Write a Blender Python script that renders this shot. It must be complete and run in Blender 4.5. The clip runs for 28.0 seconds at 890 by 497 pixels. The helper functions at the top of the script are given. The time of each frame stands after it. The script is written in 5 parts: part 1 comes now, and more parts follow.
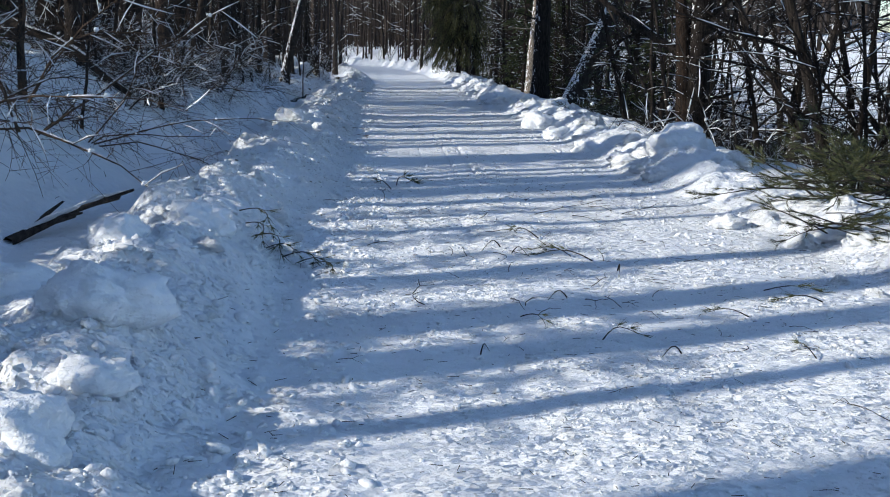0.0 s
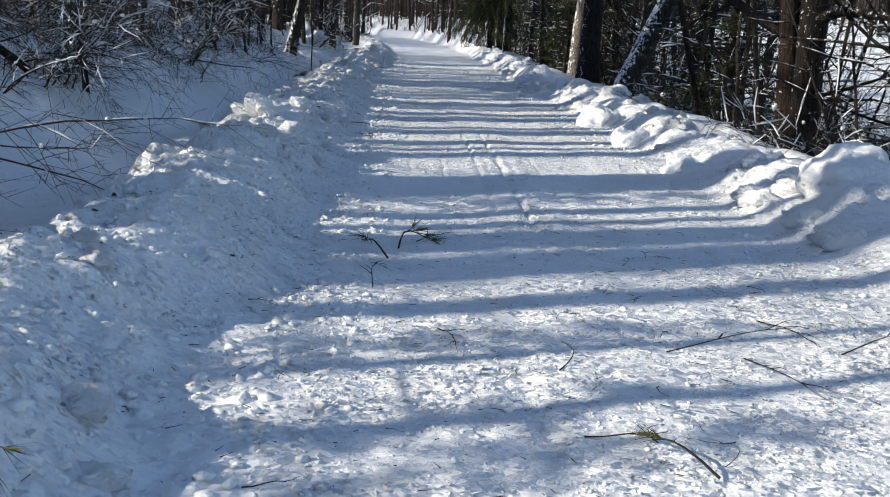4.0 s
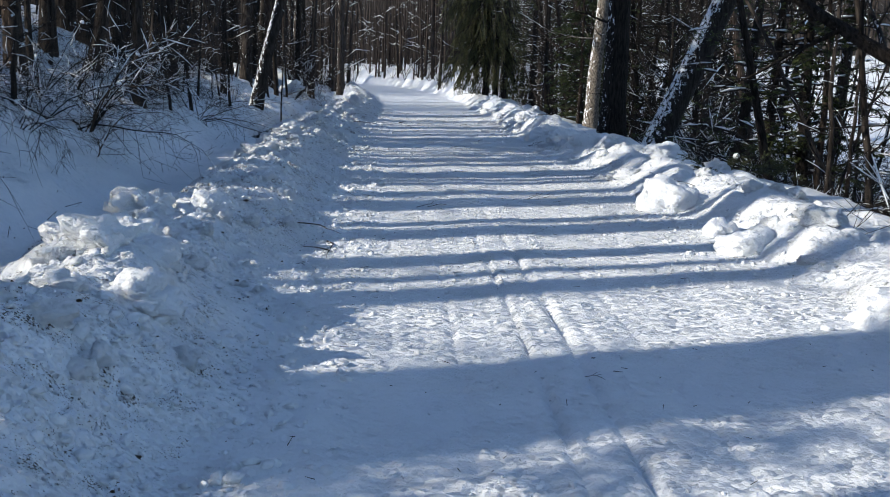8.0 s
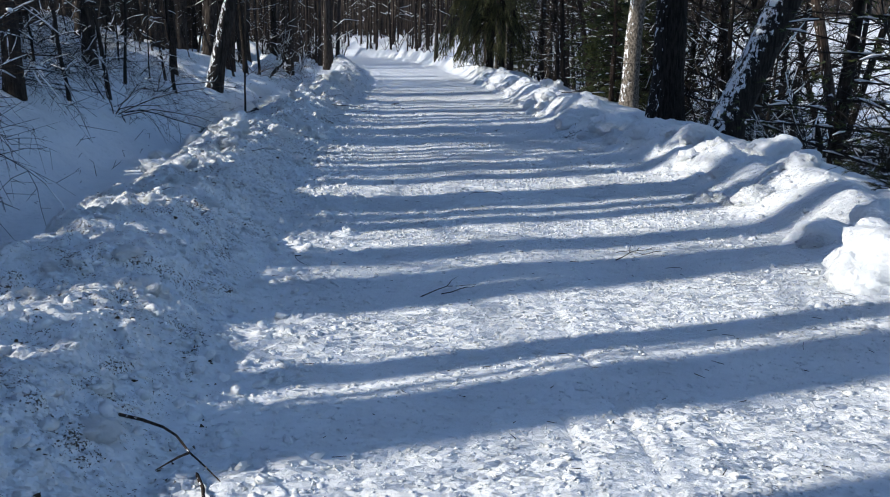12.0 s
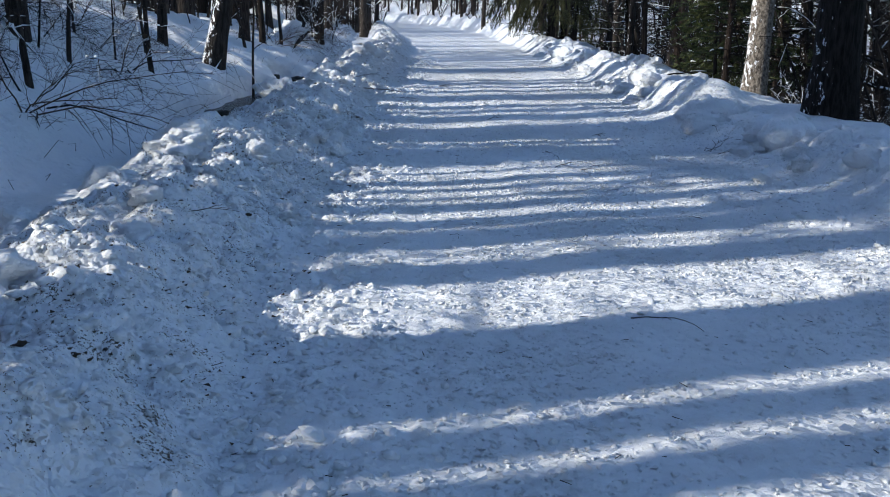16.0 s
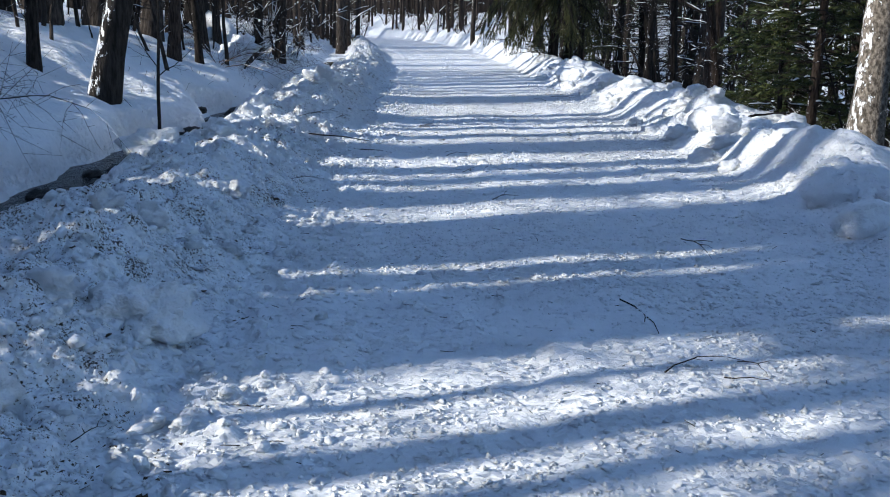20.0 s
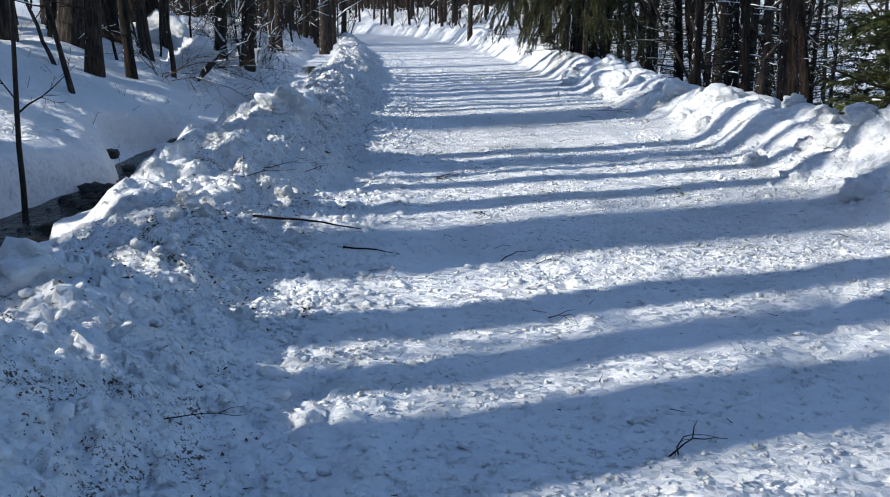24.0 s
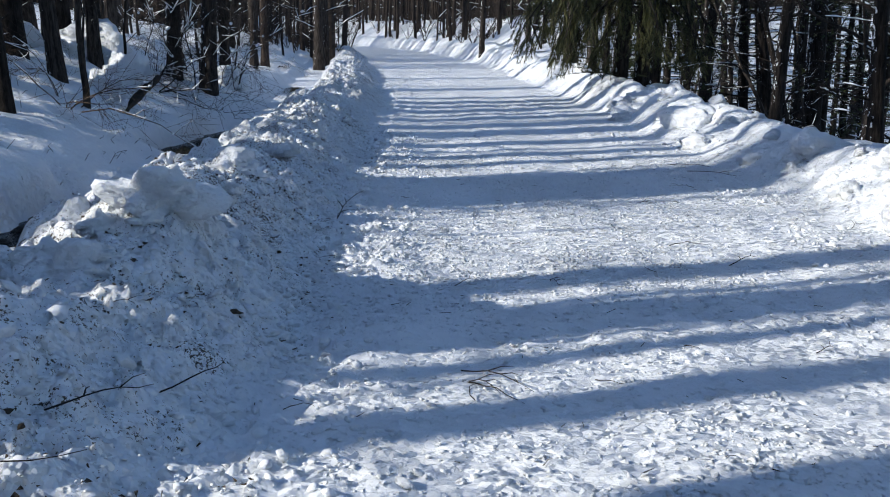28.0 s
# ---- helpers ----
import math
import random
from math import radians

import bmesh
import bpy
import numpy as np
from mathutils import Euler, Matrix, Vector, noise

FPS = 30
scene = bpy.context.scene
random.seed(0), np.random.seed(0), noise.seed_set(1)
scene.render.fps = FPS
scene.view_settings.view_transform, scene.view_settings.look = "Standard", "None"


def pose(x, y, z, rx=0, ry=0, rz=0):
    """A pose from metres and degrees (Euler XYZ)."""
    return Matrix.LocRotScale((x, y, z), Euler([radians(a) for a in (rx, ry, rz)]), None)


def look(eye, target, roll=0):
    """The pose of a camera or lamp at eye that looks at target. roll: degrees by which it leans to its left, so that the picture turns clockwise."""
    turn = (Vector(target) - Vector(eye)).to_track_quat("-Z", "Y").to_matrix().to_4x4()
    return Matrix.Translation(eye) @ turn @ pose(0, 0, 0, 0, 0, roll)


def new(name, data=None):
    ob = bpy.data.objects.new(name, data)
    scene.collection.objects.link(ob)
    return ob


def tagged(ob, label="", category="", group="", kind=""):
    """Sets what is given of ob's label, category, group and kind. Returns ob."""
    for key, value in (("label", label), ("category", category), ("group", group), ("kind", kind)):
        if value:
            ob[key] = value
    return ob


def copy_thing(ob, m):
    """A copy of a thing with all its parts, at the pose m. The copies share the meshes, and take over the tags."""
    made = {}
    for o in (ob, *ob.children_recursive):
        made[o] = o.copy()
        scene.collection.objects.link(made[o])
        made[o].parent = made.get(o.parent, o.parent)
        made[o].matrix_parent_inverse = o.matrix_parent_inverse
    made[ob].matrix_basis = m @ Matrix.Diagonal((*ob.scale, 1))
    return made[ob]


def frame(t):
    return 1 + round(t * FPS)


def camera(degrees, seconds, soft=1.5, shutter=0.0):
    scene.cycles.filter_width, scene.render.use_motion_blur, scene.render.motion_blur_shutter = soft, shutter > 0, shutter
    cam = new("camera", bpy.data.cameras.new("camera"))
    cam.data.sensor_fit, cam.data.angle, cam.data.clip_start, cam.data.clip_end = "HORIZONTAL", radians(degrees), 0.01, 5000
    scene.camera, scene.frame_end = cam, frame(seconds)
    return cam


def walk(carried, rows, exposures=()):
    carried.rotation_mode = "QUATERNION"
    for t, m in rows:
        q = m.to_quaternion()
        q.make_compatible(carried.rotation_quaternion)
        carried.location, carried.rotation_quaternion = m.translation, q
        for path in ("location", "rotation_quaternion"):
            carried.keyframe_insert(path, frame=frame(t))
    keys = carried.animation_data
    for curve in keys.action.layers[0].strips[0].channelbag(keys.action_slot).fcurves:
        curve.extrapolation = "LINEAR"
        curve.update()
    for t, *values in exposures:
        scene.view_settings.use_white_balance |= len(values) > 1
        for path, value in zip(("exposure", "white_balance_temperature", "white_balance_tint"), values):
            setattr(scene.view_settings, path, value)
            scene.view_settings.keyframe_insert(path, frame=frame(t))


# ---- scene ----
cam = camera(46.9, 28.0, soft=1.0)
METRES, EYE, TILT, LEAN, TURN = 37.5, 1.57, 0.0, 0.0, 0.0
ROWS = [
    (0.0, 0.0, 0.0, 0.0, 0.19, -10.74, -0.98),
    (0.5, 0.0008, 0.0179, -0.0002, 1.7, -11.16, -1.49),
    (1.0, 0.0004, 0.0354, -0.0001, 2.77, -11.68, -0.59),
    (1.5, 0.0001, 0.0533, -0.0007, 3.77, -11.95, -1.31),
    (2.0, -0.0016, 0.0705, -0.0012, 3.29, -12.17, -1.84),
    (2.5, -0.0019, 0.0884, -0.0017, 1.3, -12.42, -1.51),
    (3.0, -0.002, 0.1055, -0.0013, 0.63, -12.49, -2.08),
    (3.5, -0.0027, 0.1242, -0.0014, 0.15, -12.41, -2.23),
    (4.0, -0.0037, 0.1418, -0.001, 1.72, -12.25, -2.76),
    (4.5, -0.0056, 0.1596, -0.0011, 3.07, -11.96, -1.88),
    (6.5, -0.0114, 0.2317, -0.0016, 2.08, -11.36, -0.05),
    (7.0, -0.011, 0.2518, -0.002, 1.02, -10.28, -0.3),
    (7.5, -0.0111, 0.2707, -0.0019, 1.03, -9.66, -1.68),
    (8.0, -0.0108, 0.2888, -0.0021, 1.1, -9.7, -1.61),
    (8.5, -0.011, 0.3073, -0.0019, 2.68, -10.01, -2.09),
    (9.0, -0.0124, 0.3256, -0.0023, 2.81, -10.51, -1.77),
    (9.5, -0.0145, 0.3448, -0.0018, 2.14, -10.73, -1.13),
    (10.0, -0.0166, 0.364, -0.0018, 0.47, -10.32, -0.46),
    (10.5, -0.0169, 0.3831, -0.0018, 0.49, -10.19, -1.1),
    (11.0, -0.017, 0.4014, -0.0026, 0.23, -10.82, -1.39),
    (11.5, -0.0173, 0.4202, -0.0028, 0.04, -11.11, -1.14),
    (12.0, -0.0185, 0.4383, -0.0031, 0.76, -11.28, -0.46),
    (12.5, -0.0192, 0.4564, -0.0036, 1.43, -11.75, -0.16),
    (14.5, -0.027, 0.5286, -0.0038, 2.98, -13.23, -0.34),
    (15.0, -0.0284, 0.5469, -0.0037, 3.48, -13.12, -0.66),
    (15.5, -0.0305, 0.5653, -0.0039, 3.05, -13.0, -0.77),
    (16.0, -0.0325, 0.5834, -0.004, 2.99, -13.13, -0.78),
    (16.5, -0.0342, 0.602, -0.0037, 2.32, -12.91, -0.27),
    (17.0, -0.0352, 0.6202, -0.0036, 2.24, -12.61, -0.52),
    (17.5, -0.0373, 0.638, -0.0035, 1.94, -12.62, 0.09),
    (18.0, -0.0373, 0.6558, -0.0038, 1.49, -12.5, -0.31),
    (18.5, -0.0369, 0.674, -0.0041, 1.92, -12.03, -1.24),
    (19.0, -0.0366, 0.6912, -0.0043, 2.44, -11.37, -1.08),
    (19.5, -0.0374, 0.709, -0.0048, 3.03, -11.6, -1.07),
    (20.0, -0.0383, 0.727, -0.0051, 2.28, -12.32, -1.06),
    (20.5, -0.04, 0.7441, -0.0048, 2.67, -12.48, -1.39),
    (21.0, -0.0425, 0.7614, -0.0044, 2.15, -11.96, -0.24),
    (21.5, -0.0439, 0.7789, -0.0046, 1.37, -12.37, -0.45),
    (23.5, -0.0508, 0.845, -0.0053, 1.31, -12.79, -0.09),
    (24.0, -0.0529, 0.862, -0.0047, 1.6, -12.65, 0.23),
    (24.5, -0.0536, 0.8796, -0.0049, 0.63, -12.96, 0.6),
    (25.0, -0.054, 0.8965, -0.0043, 1.33, -12.63, 0.04),
    (25.5, -0.0556, 0.9132, -0.004, 2.49, -11.31, -0.45),
    (26.0, -0.0569, 0.9297, -0.0037, 3.69, -9.94, -0.96),
    (26.5, -0.059, 0.9456, -0.0037, 3.24, -10.22, -0.22),
    (27.0, -0.0604, 0.9624, -0.0039, 2.0, -10.96, 0.07),
    (27.5, -0.0614, 0.9795, -0.0041, 2.0, -11.34, -0.47),
    (28.0, -0.0612, 0.9969, -0.0047, 1.93, -11.93, -0.75),
]
walk(cam, [(t, pose(0, 0, EYE, TILT, LEAN, TURN) @ pose(METRES * x, METRES * y, METRES * z, 90 + pitch, roll, yaw)) for t, x, y, z, yaw, pitch, roll in ROWS], exposures=((0.0, 0.20, 5850, 10), (4.0, 0.29, 6350, 10), (7.0, 0.31, 6050, 10), (9.5, 0.22, 6020, 10), (12.5, 0.23, 5850, 10), (16.0, 0.36, 5800, 10), (19.0, 0.40, 5780, 10), (21.0, 0.53, 5830, 10), (24.0, 0.37, 5950, 10), (26.0, 0.36, 5900, 10), (28.0, 0.20, 5830, 10)))

# ---- sun, sky ----
SUN_EL, SHADE_DIR = 26.0, 23.0          # degrees: height of the sun; way of the shadows, from +x towards +y
K = math.tan(radians(SHADE_DIR))
sun_vec = Vector((-math.cos(radians(SHADE_DIR)), -math.sin(radians(SHADE_DIR)), math.tan(radians(SUN_EL)))).normalized()
sun = new("sun", bpy.data.lights.new("sun", "SUN"))
sun.data.energy, sun.data.angle, sun.data.color = 4.8, radians(0.6), (1.0, 0.90, 0.74)
sun.matrix_world = look(sun_vec * 60, (0, 0, 0))
world = bpy.data.worlds.new("winter_sky")
scene.world = world
world.use_nodes = True
sky = world.node_tree.nodes.new("ShaderNodeTexSky")
sky.sky_type, sky.sun_disc = "NISHITA", False
sky.sun_elevation, sky.sun_rotation = radians(SUN_EL), math.atan2(sun_vec.x, sun_vec.y)
back = world.node_tree.nodes["Background"]
world.node_tree.links.new(sky.outputs[0], back.inputs[0])
sky.ozone_density, sky.dust_density, sky.air_density = 1.7, 0.6, 1.0
back.inputs[1].default_value = 0.15


# ---- materials ----
class Nodes:
    def __init__(self, name):
        self.mat = bpy.data.materials.new(name)
        self.mat.use_nodes = True
        self.t = self.mat.node_tree
        self.bsdf = self.t.nodes["Principled BSDF"]

    def add(self, kind, **values):
        n = self.t.nodes.new(kind)
        for key, v in values.items():
            n.inputs[key.replace("_", " ")].default_value = v
        return n

    def link(self, a, b):
        self.t.links.new(a, b)

    def coords(self, scale=(1, 1, 1), which="Object"):
        tc, mp = self.add("ShaderNodeTexCoord"), self.add("ShaderNodeMapping")
        mp.inputs["Scale"].default_value = scale
        self.link(tc.outputs[which], mp.inputs["Vector"])
        return mp.outputs[0]

    def noise(self, vec, scale, detail=4.0, rough=0.6):
        n = self.add("ShaderNodeTexNoise", Scale=scale, Detail=detail, Roughness=rough)
        self.link(vec, n.inputs["Vector"])
        return n.outputs["Fac"]

    def ramp(self, fac, *stops):
        r = self.add("ShaderNodeValToRGB")
        while len(r.color_ramp.elements) < len(stops):
            r.color_ramp.elements.new(0.5)
        for e, (p, c) in zip(r.color_ramp.elements, stops):
            e.position, e.color = p, (*c, 1)
        self.link(fac, r.inputs[0])
        return r.outputs[0]

    def mix(self, fac, a, b):
        m = self.t.nodes.new("ShaderNodeMix")
        m.data_type = "RGBA"
        for sock, v in ((m.inputs[0], fac), (m.inputs[6], a), (m.inputs[7], b)):
            if isinstance(v, (int, float)):
                sock.default_value = v
            elif isinstance(v, tuple):
                sock.default_value = (*v, 1)
            else:
                self.link(v, sock)
        return m.outputs[2]

    def maths(self, op, a, b=0.0):
        m = self.t.nodes.new("ShaderNodeMath")
        m.operation = op
        for sock, v in ((m.inputs[0], a), (m.inputs[1], b)):
            if isinstance(v, (int, float)):
                sock.default_value = v
            else:
                self.link(v, sock)
        return m.outputs[0]

    def bump(self, height, strength, distance, under=None):
        b = self.add("ShaderNodeBump", Strength=strength, Distance=distance)
        self.link(height, b.inputs["Height"])
        if under is not None:
            self.link(under, b.inputs["Normal"])
        return b.outputs[0]

    def done(self, color, rough, normal=None, spec=0.3):
        b = self.bsdf
        for sock, v in ((b.inputs["Base Color"], color), (b.inputs["Roughness"], rough)):
            if isinstance(v, (int, float)):
                sock.default_value = v
            elif isinstance(v, tuple):
                sock.default_value = (*v, 1)
            else:
                self.link(v, sock)
        b.inputs["Specular IOR Level"].default_value = spec
        if normal is not None:
            self.link(normal, b.inputs["Normal"])
        return self.mat


def snow_material(name, dirty, bump=1.0):
    n = Nodes(name)
    v = n.add("ShaderNodeNewGeometry").outputs["Position"]
    fine, mid, broad = n.noise(v, 75, 4, 0.75), n.noise(v, 21, 6, 0.7), n.noise(v, 1.3, 3)
    flakes = []
    for scale in (60.0, 26.0):
        g = n.add("ShaderNodeTexVoronoi", Scale=scale, Randomness=1.0)
        warp = n.t.nodes.new("ShaderNodeVectorMath")
        warp.operation = "MULTIPLY_ADD"
        n.link(n.add("ShaderNodeTexNoise", Scale=scale * 0.8, Detail=2.0).outputs["Color"], warp.inputs[0])
        warp.inputs[1].default_value = (0.8 / scale, 0.8 / scale, 0.8 / scale)
        n.link(v, warp.inputs[2])
        n.link(warp.outputs[0], g.inputs["Vector"])
        # every chip of snow is tilted its own way
        local, lean = n.t.nodes.new("ShaderNodeVectorMath"), n.t.nodes.new("ShaderNodeVectorMath")
        local.operation, lean.operation = "SUBTRACT", "SUBTRACT"
        n.link(warp.outputs[0], local.inputs[0])
        n.link(g.outputs["Position"], local.inputs[1])
        n.link(g.outputs["Color"], lean.inputs[0])
        lean.inputs[1].default_value = (0.5, 0.5, 0.35)
        tilt = n.t.nodes.new("ShaderNodeVectorMath")
        tilt.operation = "DOT_PRODUCT"
        n.link(local.outputs[0], tilt.inputs[0])
        n.link(lean.outputs[0], tilt.inputs[1])
        flakes.append(tilt.outputs["Value"])
        lone = n.t.nodes.new("ShaderNodeSeparateColor")
        n.link(g.outputs["Color"], lone.inputs[0])
        shade = lone.outputs[0]
    if dirty:
        worn = n.add("ShaderNodeAttribute")
        worn.attribute_name = "rough"
    trodden = n.ramp(n.noise(v, 2.2, 3), (0.38, (0.4,) * 3), (0.6, (0.95,) * 3))
    if dirty:
        trodden = n.maths("ADD", trodden, n.maths("MULTIPLY", worn.outputs["Fac"], 0.5))
    col = n.ramp(broad, (0.3, (0.79, 0.82, 0.86)), (0.7, (0.87, 0.89, 0.91)))
    col = n.mix(n.maths("MULTIPLY", shade, 0.16), col, (0.66, 0.70, 0.745))
    if dirty:
        a = n.add("ShaderNodeAttribute")
        a.attribute_name = "dirt"
        grit, patch = n.noise(v, 70, 3, 0.75), n.noise(v, 4.5, 3, 0.6)
        m = n.maths("MULTIPLY", n.maths("GREATER_THAN", a.outputs["Fac"], 0.2), n.maths("GREATER_THAN", n.maths("ADD", grit, n.maths("MULTIPLY", n.maths("SUBTRACT", patch, 0.5), 0.6)), n.maths("SUBTRACT", 0.675, n.maths("MULTIPLY", a.outputs["Fac"], 0.10))))
        soil = n.ramp(mid, (0.35, (0.05, 0.040, 0.030)), (0.7, (0.17, 0.145, 0.115)))
        col = n.mix(m, col, soil)
    n.bsdf.inputs["Subsurface Weight"].default_value = 0.4
    n.bsdf.inputs["Subsurface Radius"].default_value = (0.9, 0.9, 1.0)
    n.bsdf.inputs["Subsurface Scale"].default_value = 0.014
    nor = n.bump(fine, 0.35 * bump, 0.010, n.bump(n.maths("MULTIPLY", flakes[0], trodden), 0.9 * bump, 1.0, n.bump(n.maths("MULTIPLY", flakes[1], trodden), 0.9 * bump, 1.4, n.bump(mid, 0.45 * bump, 0.03))))
    return n.done(col, n.ramp(fine, (0.3, (0.55,) * 3), (0.7, (0.8,) * 3)), nor, 0.25)


def bark_material(name, dark, light, snow=0.0, stretch=0.16, relief=1.0):
    """Bark in long ridges; snow: how much of the windward side is plastered with blown snow."""
    n = Nodes(name)
    v = n.coords((1, 1, stretch))
    info = n.add("ShaderNodeObjectInfo")
    ridge, grain, patch = n.noise(v, 24, 5, 0.65), n.noise(v, 90, 3), n.noise(n.coords(), 2.5, 3)
    col = n.mix(n.maths("MULTIPLY", patch, 0.5), n.ramp(ridge, (0.40, dark), (0.62, light)), tuple(0.5 * (a + b) for a, b in zip(dark, light)))
    col = n.mix(n.maths("MULTIPLY", info.outputs["Random"], 0.35), col, dark)
    nor = n.bump(grain, 0.35 * relief, 0.006, n.bump(ridge, 1.0 * relief, 0.05))
    if snow:
        g = n.add("ShaderNodeNewGeometry")
        dot = n.t.nodes.new("ShaderNodeVectorMath")
        dot.operation = "DOT_PRODUCT"
        dot.inputs[1].default_value = (-0.8, -0.25, 0.55)
        n.link(g.outputs["Normal"], dot.inputs[0])
        flecks = n.noise(n.coords((1, 1, 0.6)), 13, 5, 0.7)
        m = n.maths("GREATER_THAN", n.maths("ADD", flecks, n.maths("MULTIPLY", dot.outputs["Value"], 0.26)), 0.86 - 0.16 * snow)
        col = n.mix(m, col, (0.85, 0.87, 0.9))
    return n.done(col, 0.9, nor, 0.15)


def plain_material(name, a, b, scale=8.0, rough=0.8, bump=0.3, vary=0.3):
    n = Nodes(name)
    v = n.coords()
    f = n.noise(v, scale, 4)
    info = n.add("ShaderNodeObjectInfo")
    col = n.mix(n.maths("MULTIPLY", info.outputs["Random"], vary), n.ramp(f, (0.3, a), (0.7, b)), a)
    return n.done(col, rough, n.bump(n.noise(v, scale * 4, 3), bump, 0.01), 0.25)


def leaf_material(name, a, b):
    n = Nodes(name)
    g = n.add("ShaderNodeNewGeometry")
    col = n.ramp(g.outputs["Random Per Island"], (0.0, a), (1.0, b))
    m = n.done(col, 0.55, None, 0.3)
    n.bsdf.inputs["Transmission Weight"].default_value = 0.0
    return m


SNOW = snow_material("snow", False)
GROUND_SNOW = snow_material("plowed_snow", True)
SOFT_SNOW = snow_material("soft_snow", False, 0.35)
BARK = bark_material("grey_brown_bark", (0.010, 0.008, 0.007), (0.095, 0.079, 0.067), 0.30)
BARK_DARK = bark_material("dark_bark", (0.006, 0.005, 0.0045), (0.048, 0.040, 0.034), 0.30)
BARK_RED = bark_material("red_brown_bark", (0.014, 0.010, 0.008), (0.115, 0.086, 0.068), 0.15)
BARK_SNOW = bark_material("snow_plastered_bark", (0.014, 0.012, 0.011), (0.075, 0.066, 0.058), 0.9)
BARK_TORN = bark_material("torn_brown_bark", (0.010, 0.007, 0.005), (0.062, 0.043, 0.031), 0.1)
BARK_BIRCH = bark_material("pale_flaky_bark", (0.04, 0.032, 0.025), (0.40, 0.35, 0.29), 0.68, 0.7)
TWIG = plain_material("twig_bark", (0.009, 0.008, 0.0075), (0.034, 0.028, 0.024), 20)
TWIG_TAN = plain_material("tan_stems", (0.045, 0.03, 0.02), (0.12, 0.08, 0.052), 20)
FAR_BARK = plain_material("far_bark", (0.011, 0.009, 0.008), (0.068, 0.054, 0.045), 1.2, 0.95)
NEEDLE = leaf_material("pine_needles", (0.020, 0.034, 0.013), (0.10, 0.10, 0.038))
HANGING = leaf_material("hanging_needles", (0.026, 0.034, 0.013), (0.14, 0.135, 0.05))
HEMLOCK = leaf_material("hemlock_needles", (0.014, 0.030, 0.010), (0.075, 0.085, 0.022))
GRASS = leaf_material("dead_grass", (0.10, 0.075, 0.04), (0.26, 0.20, 0.11))
SEDGE = leaf_material("dark_sedge", (0.018, 0.018, 0.010), (0.10, 0.085, 0.045))
SOIL = plain_material("frozen_soil", (0.05, 0.038, 0.027), (0.15, 0.118, 0.085), 14, 0.95, 0.8)
STONE = plain_material("wet_stone", (0.012, 0.012, 0.012), (0.06, 0.057, 0.052), 9, 0.5, 0.8)
LEAF = leaf_material("dead_leaves", (0.07, 0.03, 0.015), (0.20, 0.10, 0.05))
SHORE = plain_material("far_twigs", (0.16, 0.12, 0.09), (0.42, 0.36, 0.31), 0.6, 0.95, 0.0, 0.2)


def water_material():
    n = Nodes("stream_water")
    v = n.coords((1, 0.6, 1))
    m = n.done(n.ramp(n.noise(v, 3, 3), (0.35, (0.004, 0.004, 0.0035)), (0.7, (0.018, 0.015, 0.011))), 0.14, n.bump(n.noise(v, 14, 4, 0.7), 1.0, 0.10), 0.2)
    return m


WATER = water_material()


def ice_material():
    n = Nodes("snowed_ice")
    v = n.coords()
    big = n.noise(v, 0.05, 4, 0.6)
    return n.done(n.ramp(big, (0.38, (0.52, 0.56, 0.58)), (0.55, (0.84, 0.86, 0.88))), 0.6, n.bump(n.noise(v, 2.5, 4), 0.5, 0.05), 0.3)


ICE = ice_material()


# ---- noise for the shapes ----
def hash2(i, j, seed):
    h = (i.astype(np.int64) * 374761393 + j.astype(np.int64) * 668265263 + seed * 974634541) & 0xFFFFFFFF
    h = ((h ^ (h >> 13)) * 1274126177) & 0xFFFFFFFF
    return ((h ^ (h >> 16)) & 0xFFFFFF) / float(0xFFFFFF)


def value_noise(x, y, seed):
    i, j = np.floor(x), np.floor(y)
    a, b = x - i, y - j
    a, b = a * a * (3 - 2 * a), b * b * (3 - 2 * b)
    n00, n10, n01, n11 = hash2(i, j, seed), hash2(i + 1, j, seed), hash2(i, j + 1, seed), hash2(i + 1, j + 1, seed)
    return (n00 * (1 - a) + n10 * a) * (1 - b) + (n01 * (1 - a) + n11 * a) * b - 0.5


def fbm(x, y, seed, octaves=4):
    out, amp, f = 0, 1.0, 1.0
    for k in range(octaves):
        out = out + amp * value_noise(x * f + 17.3 * k, y * f - 9.1 * k, seed + k)
        amp, f = amp * 0.5, f * 2.03
    return out


def clods(x, y, size, seed):
    """Rounded lumps of about that size, 0 in the joints to 1 on top."""
    x, y = x / size, y / size
    x, y = x + 0.55 * value_noise(x * 1.3, y * 1.3, seed + 5), y + 0.55 * value_noise(x * 1.3 + 31, y * 1.3, seed + 6)
    i, j = np.floor(x), np.floor(y)
    out = np.zeros_like(x)
    for di in (-1, 0, 1):
        for dj in (-1, 0, 1):
            ci, cj = i + di, j + dj
            px, py = ci + 0.15 + 0.7 * hash2(ci, cj, seed), cj + 0.15 + 0.7 * hash2(ci, cj, seed + 1)
            r = 0.30 + 0.55 * hash2(ci, cj, seed + 2)
            out = np.maximum(out, np.sqrt(np.maximum(0, r * r - (x - px) ** 2 - (y - py) ** 2)) * (0.4 + 0.9 * hash2(ci, cj, seed + 3)))
    return out


